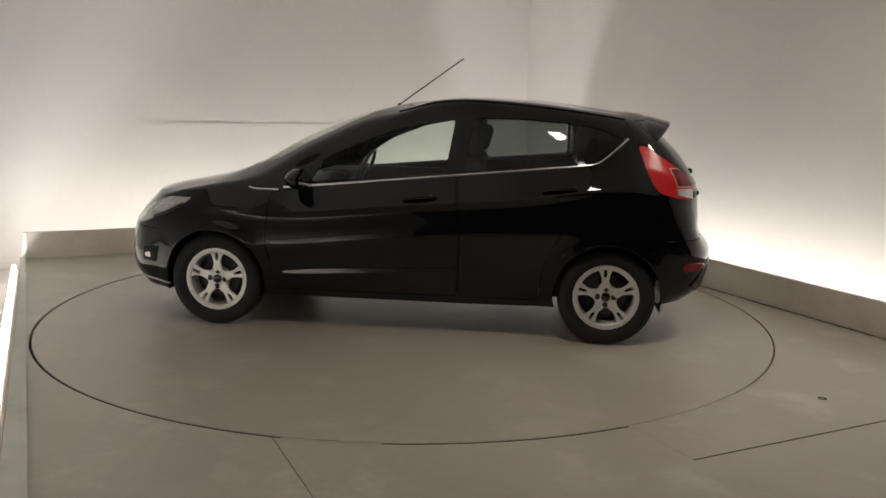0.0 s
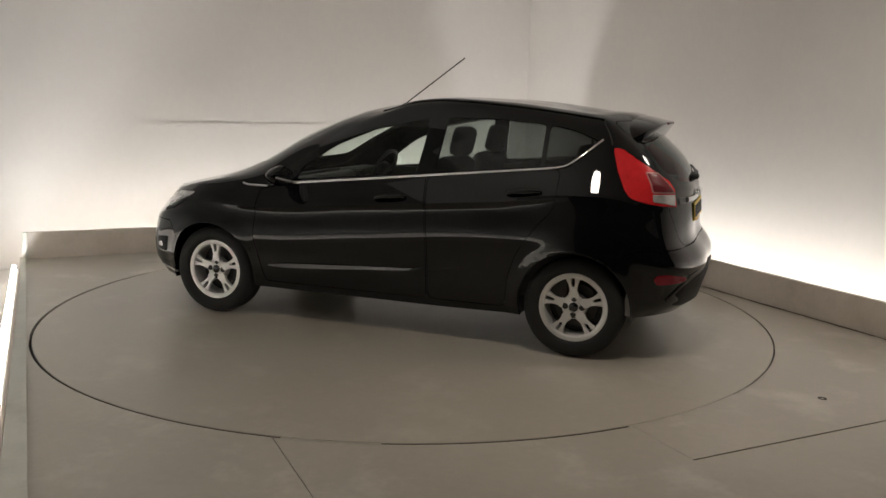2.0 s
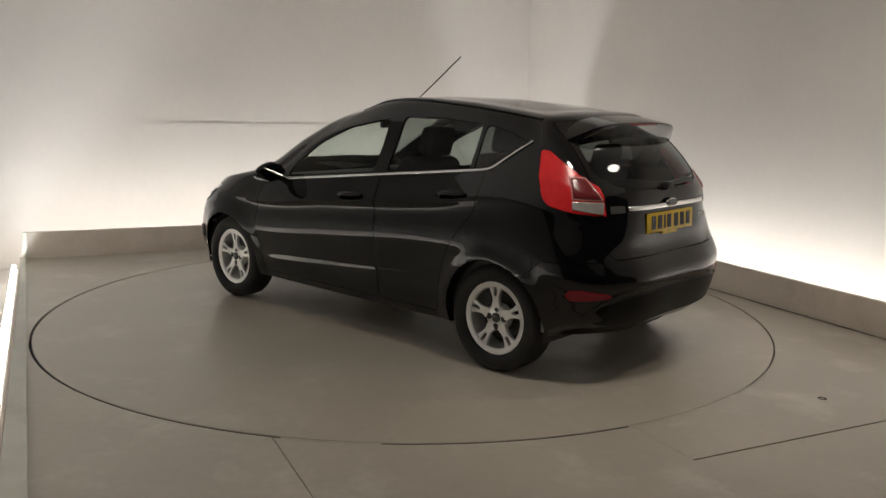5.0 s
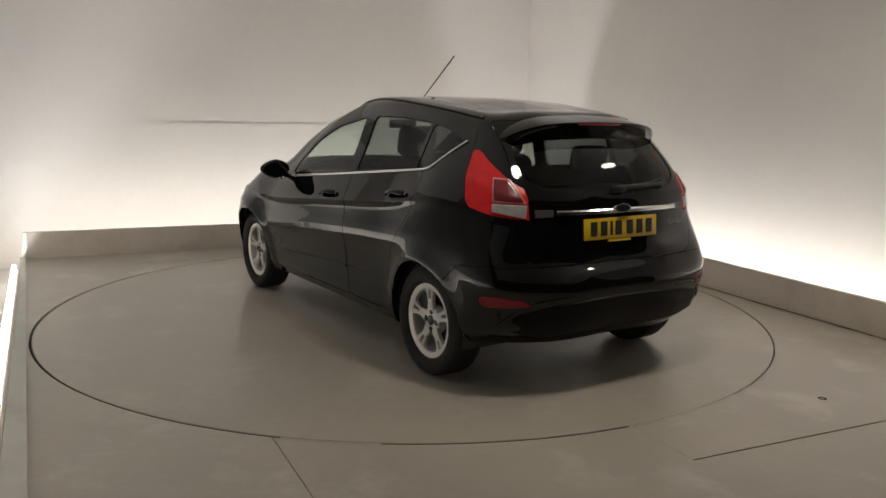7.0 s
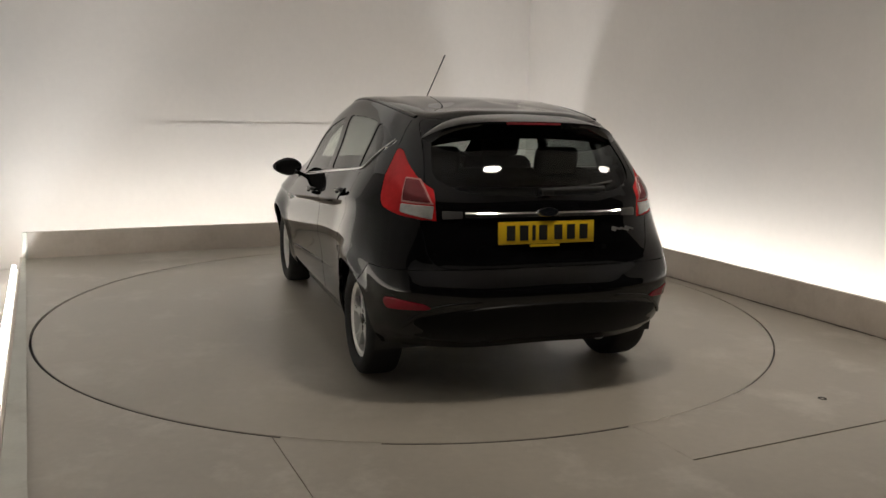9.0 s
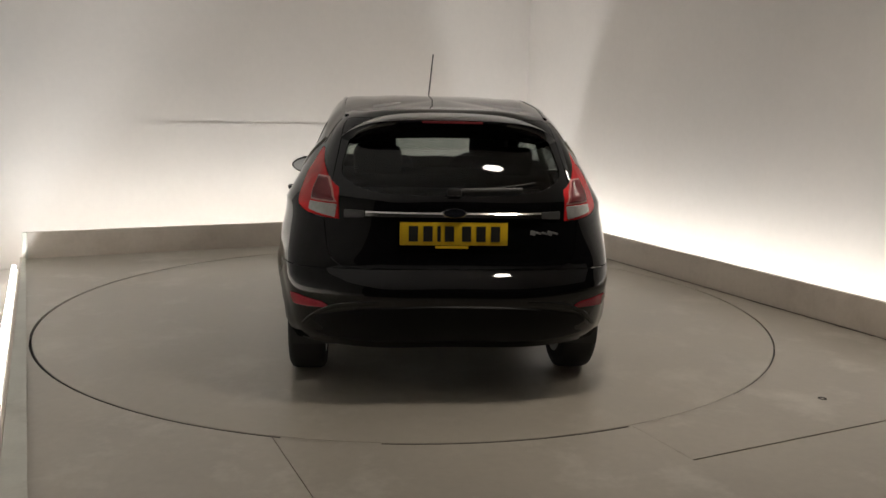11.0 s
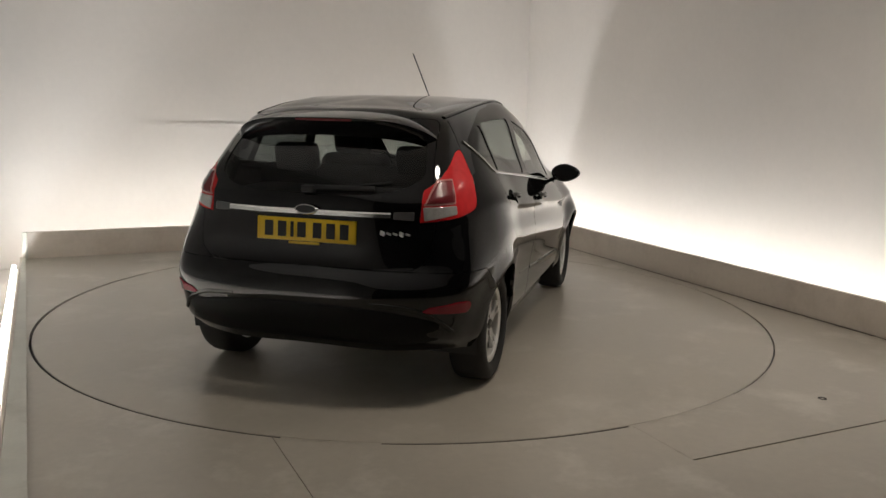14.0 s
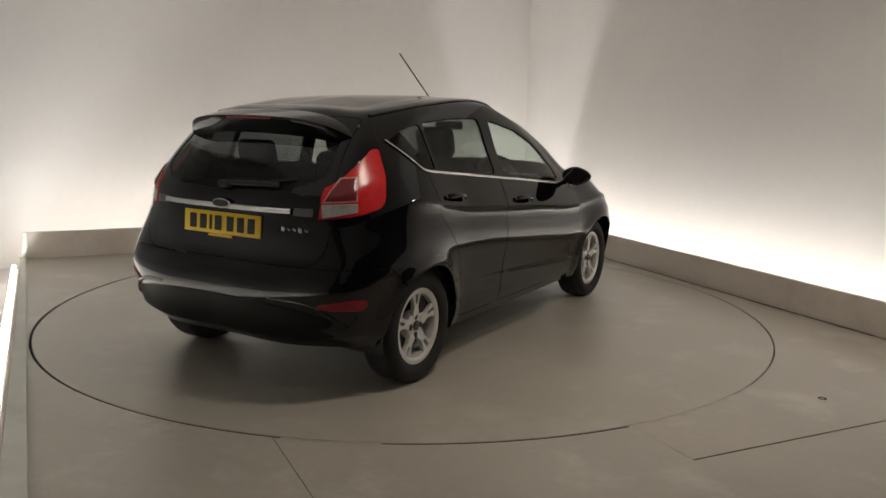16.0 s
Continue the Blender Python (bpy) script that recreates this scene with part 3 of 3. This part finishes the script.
def build_car():
    car = tagged(new("car"), "black five-door hatchback with chrome window trim, parked on the turntable", "car")
    bm = half_body()
    from_side = bm.copy()
    from mathutils.bvhtree import BVHTree
    tree = BVHTree.FromBMesh(from_side)
    from_side.free()

    def on_side(x, z, out=0.0):
        hit = tree.ray_cast(Vector((x, 2, z)), Vector((0, -1, 0)))
        n = hit[1] if hit[1].y > 0 else -hit[1]
        return hit[0] + n * out, n

    def on_rear(y, z, out=0.0):
        hit = tree.ray_cast(Vector((-3, abs(y), z)), Vector((1, 0, 0)))
        p, n = hit[0], hit[1] if hit[1].x < 0 else -hit[1]
        p, n = p.copy(), n.copy()
        if y < 0:
            p.y, n.y = -p.y, -n.y
        return p + n * out, n

    def on_corner(w, z, out=0.0):
        k = math.sqrt(.5)
        hit = tree.ray_cast(Vector((-k * w - 2 * k, -k * w + 2 * k, z)) + Vector((-.6, .6, 0)), Vector((k, -k, 0)))
        n = hit[1] if hit[1].dot(Vector((-1, 1, 0))) > 0 else -hit[1]
        return hit[0] + n * out, n

    # openings and panels
    arch_keep = lambda c: c.y > .5 and c.z < .75
    arches = [arch(1), arch(-1)]
    for poly in arches:
        cut(bm, poly, (0, 2), arch_keep)
    gone = [f for f in bm.faces if arch_keep(f.calc_center_median()) and any(inside(p, f.calc_center_median().x, f.calc_center_median().z) for p in arches)]
    bmesh.ops.delete(bm, geom=gone, context="FACES")
    for poly, axes, keep in SHAPES.values():
        cut(bm, poly, axes, keep)
    cut(bm, LAMP_EDGE, (1, 2), lambda c: c.x < -1.33 and .45 < c.y < .75)
    groups = {}
    for f in bm.faces:
        groups.setdefault(which(f), []).append(f)
    names = {f: n for n, fs in groups.items() for f in fs}
    made = {}
    for name in groups:
        sheet = bm.copy()
        bm.faces.ensure_lookup_table()
        sheet.faces.ensure_lookup_table()
        drop = [sheet.faces[i] for i, f in enumerate(bm.faces) if names[f] != name]
        bmesh.ops.delete(sheet, geom=drop, context="FACES")
        glass = name.endswith("window") or name in ("rear_glass", "windscreen")
        sheet.normal_update()
        if glass:
            for v in sheet.verts:
                v.co -= v.normal * .004
                if abs(v.co.y) < .004:
                    v.co.y = 0
        else:
            hem(sheet, .002, .016)
        made[name] = sheet
    bm.free()
    look_of = {"front_window": M_GLASS, "rear_window": M_REAR_DOOR, "quarter_window": M_QUARTER, "rear_glass": M_PRIVACY, "windscreen": M_GLASS,
               "tail_light": M_RED, "headlight": M_LENS}
    told = {"front_window": "lightly tinted door glass", "rear_window": "lightly tinted door glass", "quarter_window": "dark quarter glass", "rear_glass": "dark tinted rear window",
            "windscreen": "clear windscreen", "tail_light": "red tail light wrapped round the corner", "headlight": "clear swept-back headlight"}
    objs = {}
    for name, sheet in made.items():
        mat = look_of.get(name, M_PAINT)
        other = mirrored(sheet)
        if name in CENTRAL:
            both = merge(sheet, other)
            bmesh.ops.remove_doubles(both, verts=[v for v in both.verts if abs(v.co.y) < 1e-3], dist=5e-4)
            objs[name] = [link(name, both, mat, car, told.get(name, ""), -38)]
        else:
            objs[name] = [link(name, sheet, mat, car, told.get(name, ""), -38), link(name, other, mat, car, told.get(name, ""), -38)]
        for ob in objs[name]:
            if mat in (M_GLASS, M_PRIVACY, M_REAR_DOOR):
                ob.visible_shadow = False

    for x in (AXLE, -AXLE):
        for side in (1, -1):
            build_wheel(car, x, side)
            liner = bmesh.new()
            ring = []
            for i in range(33):
                a = radians(-14 + 208 * i / 32)
                ring.append([liner.verts.new((x + .335 * math.cos(a), side * y, HUB_Z + .335 * math.sin(a))) for y in (.80, .48)])
            for i in range(32):
                liner.faces.new((ring[i][0], ring[i][1], ring[i + 1][1], ring[i + 1][0]))
            liner.faces.new([r[1] for r in ring])
            part("wheel_arch_liner", liner, M_TRIM, car, "black wheel arch liner")

    # underbody and cabin floor
    part("underbody", merge(box(1.76, 1.50, .06, pose(0.02, 0, .245), .01), box(.62, .90, .06, pose(-1.28, 0, .30), .01), box(.80, .90, .10, pose(1.35, 0, .26), .01), box(.26, 1.0, .05, pose(-1.62, 0, .31), .01)), M_TRIM, car, "black underbody")
    part("exhaust", merge(box(.26, .36, .11, pose(-1.56, .18, .32), .05, 3)), M_STEEL, car, "dull steel rear silencer")

    # tail light inner pieces: smoked middle and clear lower lens, lying on the red cover
    for s in (1, -1):
        for nm, poly, out, mat, lab in (("lens_frame", [(.662, 1.094), (.672, .978), (.842, .972), (.800, 1.030), (.748, 1.090)], .004, M_LAMP_EDGE, "pink edge of the inner lens"),
                                        ("brake_lens", [(.670, 1.086), (.680, .986), (.828, .981), (.792, 1.028), (.742, 1.082)], .008, M_DEEPRED, "dark red inner lens"),
                                        ("reversing_lens", [(.672, .970), (.672, .930), (.840, .902), (.842, .966)], .006, M_LENS, "clear reversing lens")):
            b = lens_patch(on_corner, fillet(poly, .006, 3), out)
            if s < 0:
                b.transform(Matrix.Diagonal((1, -1, 1, 1)))
            part(nm, b, mat, objs["tail_light"][0 if s > 0 else 1], lab)

    # chrome strip under and behind the side windows
    for s in (1, -1):
        pts, ups = [], []
        line = [(.80 - 1.95 * i / 39, .905 + .198 * i / 39) for i in range(40)] + [(-1.15 - .190 * t / 10, 1.103 + .160 * (t / 10) ** 1.1) for t in range(1, 11)]
        for _ in range(2):
            line = [line[0]] + [((p[0] + 2 * q[0] + r[0]) / 4, (p[1] + 2 * q[1] + r[1]) / 4) for p, q, r in zip(line, line[1:], line[2:])] + [line[-1]]
        for x, z in line:
            q, n = on_side(x, z, .004)
            pts.append(q), ups.append(n)
        if s < 0:
            pts, ups = [Vector((q.x, -q.y, q.z)) for q in pts], [Vector((n.x, -n.y, n.z)) for n in ups]
        part("chrome_strip", sweep(pts, [(-.0065, -.004), (-.0065, .002), (-.003, .0045), (.003, .0045), (.0065, .002), (.0065, -.004)], ups=ups), M_CHROME, car, "thin chrome window trim")
        pts, ups = [], []
        for i in range(10):
            x = 1.03 - .20 * i / 9
            q, n = on_side(x, .890 + .010 * max(0, 1 - i / 2), .004)
            pts.append(Vector((q.x, s * q.y, q.z))), ups.append(Vector((n.x, s * n.y, n.z)))
        part("wing_trim", sweep(pts, oval(.007, .004, 8), ups=ups), M_CHROME, car, "short chrome trim on the front wing")
        # pressed spear low on the doors, tapering towards the back
        for door, x0, x1 in (("front_door", .80, -.312), ("rear_door", -.346, -.62)):
            spear, rings = bmesh.new(), []
            for i in range(25):
                x = x0 + (x1 - x0) * i / 24
                k = max(.06, (x + .66) / 1.46) * min(1, i / 4 + .1 if door == "front_door" else 1)
                ring = []
                for dz, o in ((.024, -.004), (.018, .0080), (.002, .0102), (-.014, .0125), (-.022, -.004), (-.027, -.005)):
                    q, n = on_side(x, .372 + (.80 - x) * .062 + dz * k ** .6, o * min(1, k * 1.6))
                    ring.append(spear.verts.new((q.x, s * q.y, q.z)))
                rings.append(ring)
            for p, q in zip(rings, rings[1:]):
                for j in range(5):
                    spear.faces.new((p[j], p[j + 1], q[j + 1], q[j]))
            part("door_moulding", spear, M_PAINT, objs[door][0 if s > 0 else 1])
        # roof ditch moulding and the shut line of the tailgate
        pts, ups = [], []
        for i in range(33):
            x = .10 - 1.42 * i / 32
            y = .555 - .03 * max(0, (-.9 - x) / .42) ** 2 - .02 * max(0, (x + .15) / .25) ** 2
            hit = tree.ray_cast(Vector((x, y, 3)), Vector((0, 0, -1)))
            n = hit[1] if hit[1].z > 0 else -hit[1]
            q = hit[0] + n * .001
            pts.append(Vector((q.x, s * q.y, q.z))), ups.append(Vector((n.x, s * n.y, n.z)))
        part("roof_moulding", sweep(pts, [(-.011, -.004), (-.011, .003), (-.006, .006), (.006, .006), (.011, .003), (.011, -.004)], ups=ups), M_PAINT, car, "black moulding in the roof ditch")
        pts, ups = [], []
        for i in range(13):
            t = i / 12
            q, n = on_side(-1.392 + .065 * t ** 1.5, 1.238 + .125 * t, .0006)
            pts.append(Vector((q.x, s * q.y, q.z))), ups.append(Vector((n.x, s * n.y, n.z)))
        part("shut_line", sweep(pts, oval(.0035, .0012, 6), ups=ups), M_DARK, car, "dark gap beside the tailgate")
        # door handles
        for door, x0, z0 in (("front_door", -.08, .872), ("rear_door", -.93, .952)):
            pts, ups = [], []
            for i in range(13):
                t = i / 12
                q, n = on_side(x0 + .10 - .20 * t, z0 - .012 + .022 * t, .012 + .026 * math.sin(math.pi * t) ** .5)
                pts.append(Vector((q.x, s * q.y, q.z))), ups.append(Vector((n.x, s * n.y, n.z)))
            part("door_handle", sweep(pts, oval(.013, .009, 10), ups=ups), M_PAINT, objs[door][0 if s > 0 else 1])
        # mirror
        shell = bmesh.new()
        bmesh.ops.create_uvsphere(shell, u_segments=28, v_segments=16, radius=1)
        for v in shell.verts:
            c = v.co
            k = 1 - .25 * max(c.y, 0)
            v.co = Vector((.085 * (c.x if c.x > 0 else c.x * .35), .105 * c.y, .066 * c.z * k))
        shell.transform(pose(.665, .885, .972, 0, 0, -6))
        arm = box(.07, .14, .03, pose(.675, .79, .922, 20), .01)
        m = merge(shell, arm)
        gl = bmesh.new()
        bmesh.ops.create_circle(gl, cap_ends=True, segments=28, radius=1)
        for v in gl.verts:
            v.co = Vector((0, v.co.x * .092, v.co.y * .052 * (1 - .2 * max(v.co.x, 0))))
        gl.transform(pose(.632, .885, .972, 0, 0, -6))
        if s < 0:
            m.transform(Matrix.Diagonal((1, -1, 1, 1)))
            gl.transform(Matrix.Diagonal((1, -1, 1, 1)))
        mirror = part("door_mirror", m, M_PAINT, car, "black door mirror")
        part("mirror_glass", gl, M_MIRROR, mirror, "mirror glass")

    # headlight bowl and strip, fog lamp recess
    for s in (1, -1):
        lamp = objs["headlight"][0 if s > 0 else 1]
        for nm, poly, mat, who, lab in (
                ("lamp_bowl", [(1.52, .785), (1.66, .765), (1.72, .715), (1.62, .725)], M_CHROME, lamp, "chrome lamp bowl"),
                ("indicator", [(1.46, .79), (1.60, .72), (1.70, .69), (1.69, .675), (1.58, .70), (1.45, .775)], M_TRIM, lamp, "dark strip in the headlight"),
                ("fog_lamp_recess", [(1.63, .50), (1.76, .485), (1.77, .40), (1.66, .39)], M_INSERT, objs["front_bumper"][0], "black fog lamp recess"),
                ("fog_lamp", [(1.70, .455), (1.745, .45), (1.745, .42), (1.70, .418)], M_LENS, objs["front_bumper"][0], "small clear fog lamp"),
                ("bumper_lip", [(1.56, .262), (1.80, .285), (1.80, .272), (1.56, .250)], M_GREY, objs["front_bumper"][0], "grey bumper lip")):
            b = lens_patch(on_side, fillet(poly, .012, 3), .004 if nm != "fog_lamp" else .008)
            if s < 0:
                b.transform(Matrix.Diagonal((1, -1, 1, 1)))
            part(nm, b, mat, who, lab)
        part("mud_flap", box(.045, .08, .14, pose(-1.556, s * .735, .345, 0, -6), .004), M_GREY, car, "light grey flap behind the rear wheel")

    # roof spoiler
    b = bmesh.new()
    secs = []
    for i in range(41):
        y = -.60 + 1.20 * i / 40
        k = abs(y) / .60
        tip = Vector((-1.645 + .05 * k ** 2 + .17 * k ** 7, y * .98, 1.372 - .026 * k ** 2 - .11 * k ** 6))
        root = Vector((-1.34 - .02 * (1 - k), y * .93, 1.417 - .022 * k ** 2 - .135 * k ** 4))
        drop = .088 + .004 * k - .035 * k ** 6
        w = k ** 6
        low = Vector((tip.x + .050 + .020 * w, y * .955, tip.z - drop + .012 * w))
        mid = root.lerp(tip, .55) + Vector((0, 0, .010))
        secs.append([b.verts.new(q) for q in (root, mid, tip + Vector((.02, 0, .005)), tip, tip + Vector((-.001, 0, -.010)), tip + Vector((.008 - .005 * w, 0, -.022 - (drop - .022) * w)), low)])
    for i in range(40):
        for j in range(7):
            b.faces.new((secs[i][j], secs[i][(j + 1) % 7], secs[i + 1][(j + 1) % 7], secs[i + 1][j]))
    b.faces.new(secs[0]), b.faces.new(secs[-1])
    spoiler = part("roof_spoiler", b, M_PAINT, objs["tailgate"][0], "gloss black roof spoiler")
    part("brake_light", box(.012, .30, .012, pose(-1.642, 0, 1.361), .003), M_DEEPRED, spoiler, "slim dark red high brake light")

    # number plate: dark bars stand for its characters
    q, n = on_rear(0, .838, .012)
    face = Matrix.Translation(Vector((-1.842, 0, .838))) @ pose(0, 0, 0, 0, 4) @ pose(0, 0, 0, 90, 0, -90)
    plate = part("number_plate", box(.52, .111, .008, face, .003), M_PLATE, objs["tailgate"][0], "yellow number plate with dark characters")
    for i, dx in enumerate((-.195, -.125, -.072, -.022, .06, .13, .20)):
        wide = .016 if i == 2 else .044
        part("plate_mark", box(wide, .074, .004, face @ pose(dx, 0, .005)), M_INK, plate)
    part("plate_strip", box(.16, .012, .006, face @ pose(-.01, -.064, 0)), M_PLATE, plate)

    # chrome tailgate bar with a plain oval emblem
    pts, ups = [], []
    for i in range(25):
        y = .42 - .84 * i / 24
        q, n = on_rear(y, .925, .010)
        pts.append(q), ups.append(n)
    bar = part("tailgate_bar", sweep(pts, [(-.014, -.008), (-.014, .004), (-.006, .010), (.010, .008), (.014, .0), (.014, -.008)], ups=ups), M_CHROME, objs["tailgate"][0], "bright chrome bar across the tailgate")
    q, n = on_rear(0, .938, .018)
    for nm, a, c, mat, o in (("emblem_rim", .062, .026, M_CHROME, 0), ("emblem", .055, .020, M_EMBLEM, .004)):
        e = lathe([(0, .006 + o), (.9, .006 + o), (1, 0), (1, -.004), (0, -.004)], 32)
        e.transform(Matrix.Translation(q) @ pose(0, 0, 0, 0, 12) @ pose(0, 0, 0, 0, 0, 90) @ Matrix.Diagonal((a, 1, c, 1)))
        part(nm, e, mat, bar, "plain oval emblem")
    for i in range(5):
        q, n = on_rear(-.385 - .029 * i, .842 - .001 * i, .004)
        part("badge_mark", box(.005, .026, .010 + .012 * (i in (0, 3)), Matrix.Translation(q) @ pose(0, 0, 0, 14, 4, -10), .002), M_BADGE, objs["tailgate"][0])

    # plain grey end pieces between the bar and the lamps
    for sd in (1, -1):
        b = lens_patch(lambda y, z, o: on_rear(sd * y, z, o), fillet([(.43, .908), (.525, .904), (.525, .944), (.43, .942)], .006, 2), .007)
        part("bar_end", b, M_BAR_END, objs["tailgate"][0], "dull grey end piece beside the chrome bar")

    # rear wiper
    q, n = on_rear(0, 1.03, .012)
    wip = part("rear_wiper", merge(box(.05, .07, .035, Matrix.Translation(q), .012), sweep([on_rear(-.0 - .03 * i, 1.035 + .0005 * i, .016)[0] for i in range(12)], oval(.012, .008, 8), ups=[(-1, 0, .5)] * 12)), M_TRIM, objs["rear_glass"][0], "black rear wiper")
    part("wiper_blade", sweep([on_rear(-.04 - .030 * i, 1.046 + .0002 * i * i, .008)[0] for i in range(13)], oval(.006, .008, 6), ups=[(-1, 0, .5)] * 13), M_TRIM, wip)

    # bumper reflectors, lower insert
    for s in (1, -1):
        b = lens_patch(on_corner, fillet([(.90, .480), (.66, .472), (.635, .500), (.65, .528), (.72, .530), (.86, .508)], .012, 3), .006)
        if s < 0:
            b.transform(Matrix.Diagonal((1, -1, 1, 1)))
        part("bumper_reflector", b, M_REFLECTOR, objs["rear_bumper"][0], "dark red bumper reflector")
    rows_ = []
    b = bmesh.new()
    for i in range(37):
        y = -.72 + 1.44 * i / 36
        k = abs(y) / .72
        o = .009 * (1 - k ** 5) - .003 * k ** 5
        hi, lo = .505 - .085 * k ** 3, .285 + .05 * k ** 6
        rows_.append([b.verts.new(on_rear(y, z, d)[0]) for z, d in ((lo, -.002), (lo + .25 * (hi - lo), o), (lo + .7 * (hi - lo), o), (hi - .008, o), (hi, -.004))])
    for i in range(36):
        for j in range(4):
            b.faces.new((rows_[i][j], rows_[i][j + 1], rows_[i + 1][j + 1], rows_[i + 1][j]))
    part("bumper_insert", b, M_INSERT, objs["rear_bumper"][0], "matt black lower bumper insert")

    # raised edge of the bumper at the ends of the insert
    for sd in (1, -1):
        pts, ups = [], []
        for i in range(25):
            t = i / 24
            q, n = on_rear(sd * (.36 + .36 * t), .515 - .02 * t - .115 * t ** 4, .003 - .006 * (1 - t) ** 4)
            pts.append(q), ups.append(n)
        part("bumper_edge", sweep(pts, oval(.011, .006, 8), ups=ups), M_PAINT, objs["rear_bumper"][0], "gloss black edge round the insert")

    # aerial
    base = lathe([(0, .03), (.008, .03), (.016, .008), (.022, 0), (0, 0)], 16)
    base.transform(pose(.195, 0, 1.418, 90) )
    aer = part("aerial", merge(base, sweep([(.205, 0, 1.43), (.10, 0, 1.507), (-.03, 0, 1.600), (-.2516, 0, 1.7612)], oval(.0042, .0042, 8))), M_TRIM, car, "thin raked roof aerial")

    # cabin
    build_seat("front_seat", car, .05, .36, .50, "dark cloth front seat")
    build_seat("front_seat", car, .05, -.36, .50, "dark cloth front seat")
    bench = part("rear_bench", merge(box(.48, 1.22, .18, pose(-.78, 0, .50, 0, -6), .05, 3), box(.15, 1.20, .58, pose(-1.07, 0, .82, 0, -22), .05, 3)), M_CLOTH, car, "dark cloth rear bench")
    for y in (-.36, .36):
        part("headrest", box(.09, .26, .17, pose(-1.19, y, 1.14, 0, -12), .04, 3), M_CLOTH, bench)
    part("parcel_shelf", box(.42, 1.05, .03, pose(-1.45, 0, .985), .008), M_TRIM, car)
    part("dashboard", merge(box(.46, 1.36, .24, pose(.86, 0, .80, 0, 10), .07, 3), box(.22, .42, .10, pose(.70, -.36, .91), .04, 3)), M_TRIM, car, "black moulded dashboard")
    ringp = [(0, .175 * math.cos(2 * math.pi * i / 36), .175 * math.sin(2 * math.pi * i / 36)) for i in range(36)]
    wheel_bm = merge(sweep(ringp, oval(.014, .014, 8), True, [(1, 0, 0)] * 36), box(.05, .15, .13, pose(.02, 0, 0), .02), box(.02, .33, .03, pose(.01, 0, 0), .006), box(.02, .03, .17, pose(.01, 0, -.085), .006))
    wheel_bm.transform(pose(.52, -.36, .93, 0, -24))
    part("steering_wheel", wheel_bm, M_TRIM, car, "black steering wheel")
    part("interior_mirror", box(.03, .22, .06, pose(.40, 0, 1.30, 0, -10), .012), M_TRIM, car)
    for s in (1, -1):
        part("door_trim", box(1.9, .03, .62, pose(-.25, s * .735, .64, s * 4), .01), M_TRIM, car)
    part("firewall", box(.05, 1.3, .6, pose(1.02, 0, .62), .01), M_TRIM, car)
    part("boot_wall", box(.05, 1.15, .5, pose(-1.55, 0, .66), .01), M_TRIM, car)
    return car


def lens_patch(place, outline, out):
    """A lens that follows the body under an outline; place(a, b, out) gives the point on the body."""
    b = bmesh.new()
    fine = []
    for (x0, y0), (x1, y1) in zip(outline, outline[1:] + outline[:1]):
        n = max(1, int(math.hypot(x1 - x0, y1 - y0) / .012))
        fine += [(x0 + (x1 - x0) * i / n, y0 + (y1 - y0) * i / n) for i in range(n)]
    outline = fine
    ca, cb = sum(q[0] for q in outline) / len(outline), sum(q[1] for q in outline) / len(outline)
    rings = []
    for k, o in ((1.0, -.004), (1.0, out * .7), (.92, out), (.76, out), (.6, out), (.45, out), (.3, out), (.15, out)):
        rings.append([b.verts.new(place(ca + (x - ca) * k, cb + (y - cb) * k, o)[0]) for x, y in outline])
    hub, n = b.verts.new(place(ca, cb, out)[0]), len(outline)
    for i in range(n):
        j = (i + 1) % n
        for r, s in zip(rings, rings[1:]):
            b.faces.new((r[i], r[j], s[j], s[i]))
        b.faces.new((rings[-1][i], rings[-1][j], hub))
    return b


# ---- build ----
build_booth()
turntable = build_turntable()
car = build_car()
build_bolt()
for u, v, z, turn, length, _, _ in TUBES:
    build_tube(ROOM @ pose(u, v, z, 0, 0, turn), length)
for u, v, _ in FLOODS:
    build_flood(ROOM @ pose(u, v, FLOOD_Z + 0.005), FLOOD_R)


def motions():
    rows, disc = [], []
    for i in range(17):
        m = pose(0, 0, 0, 0, 0, START + RATE * i)
        rows.append((float(i), m @ pose(-PIVOT[0], -PIVOT[1], 0)))
        disc.append((float(i), m))
    walk(car, rows)
    walk(turntable, disc)


motions()
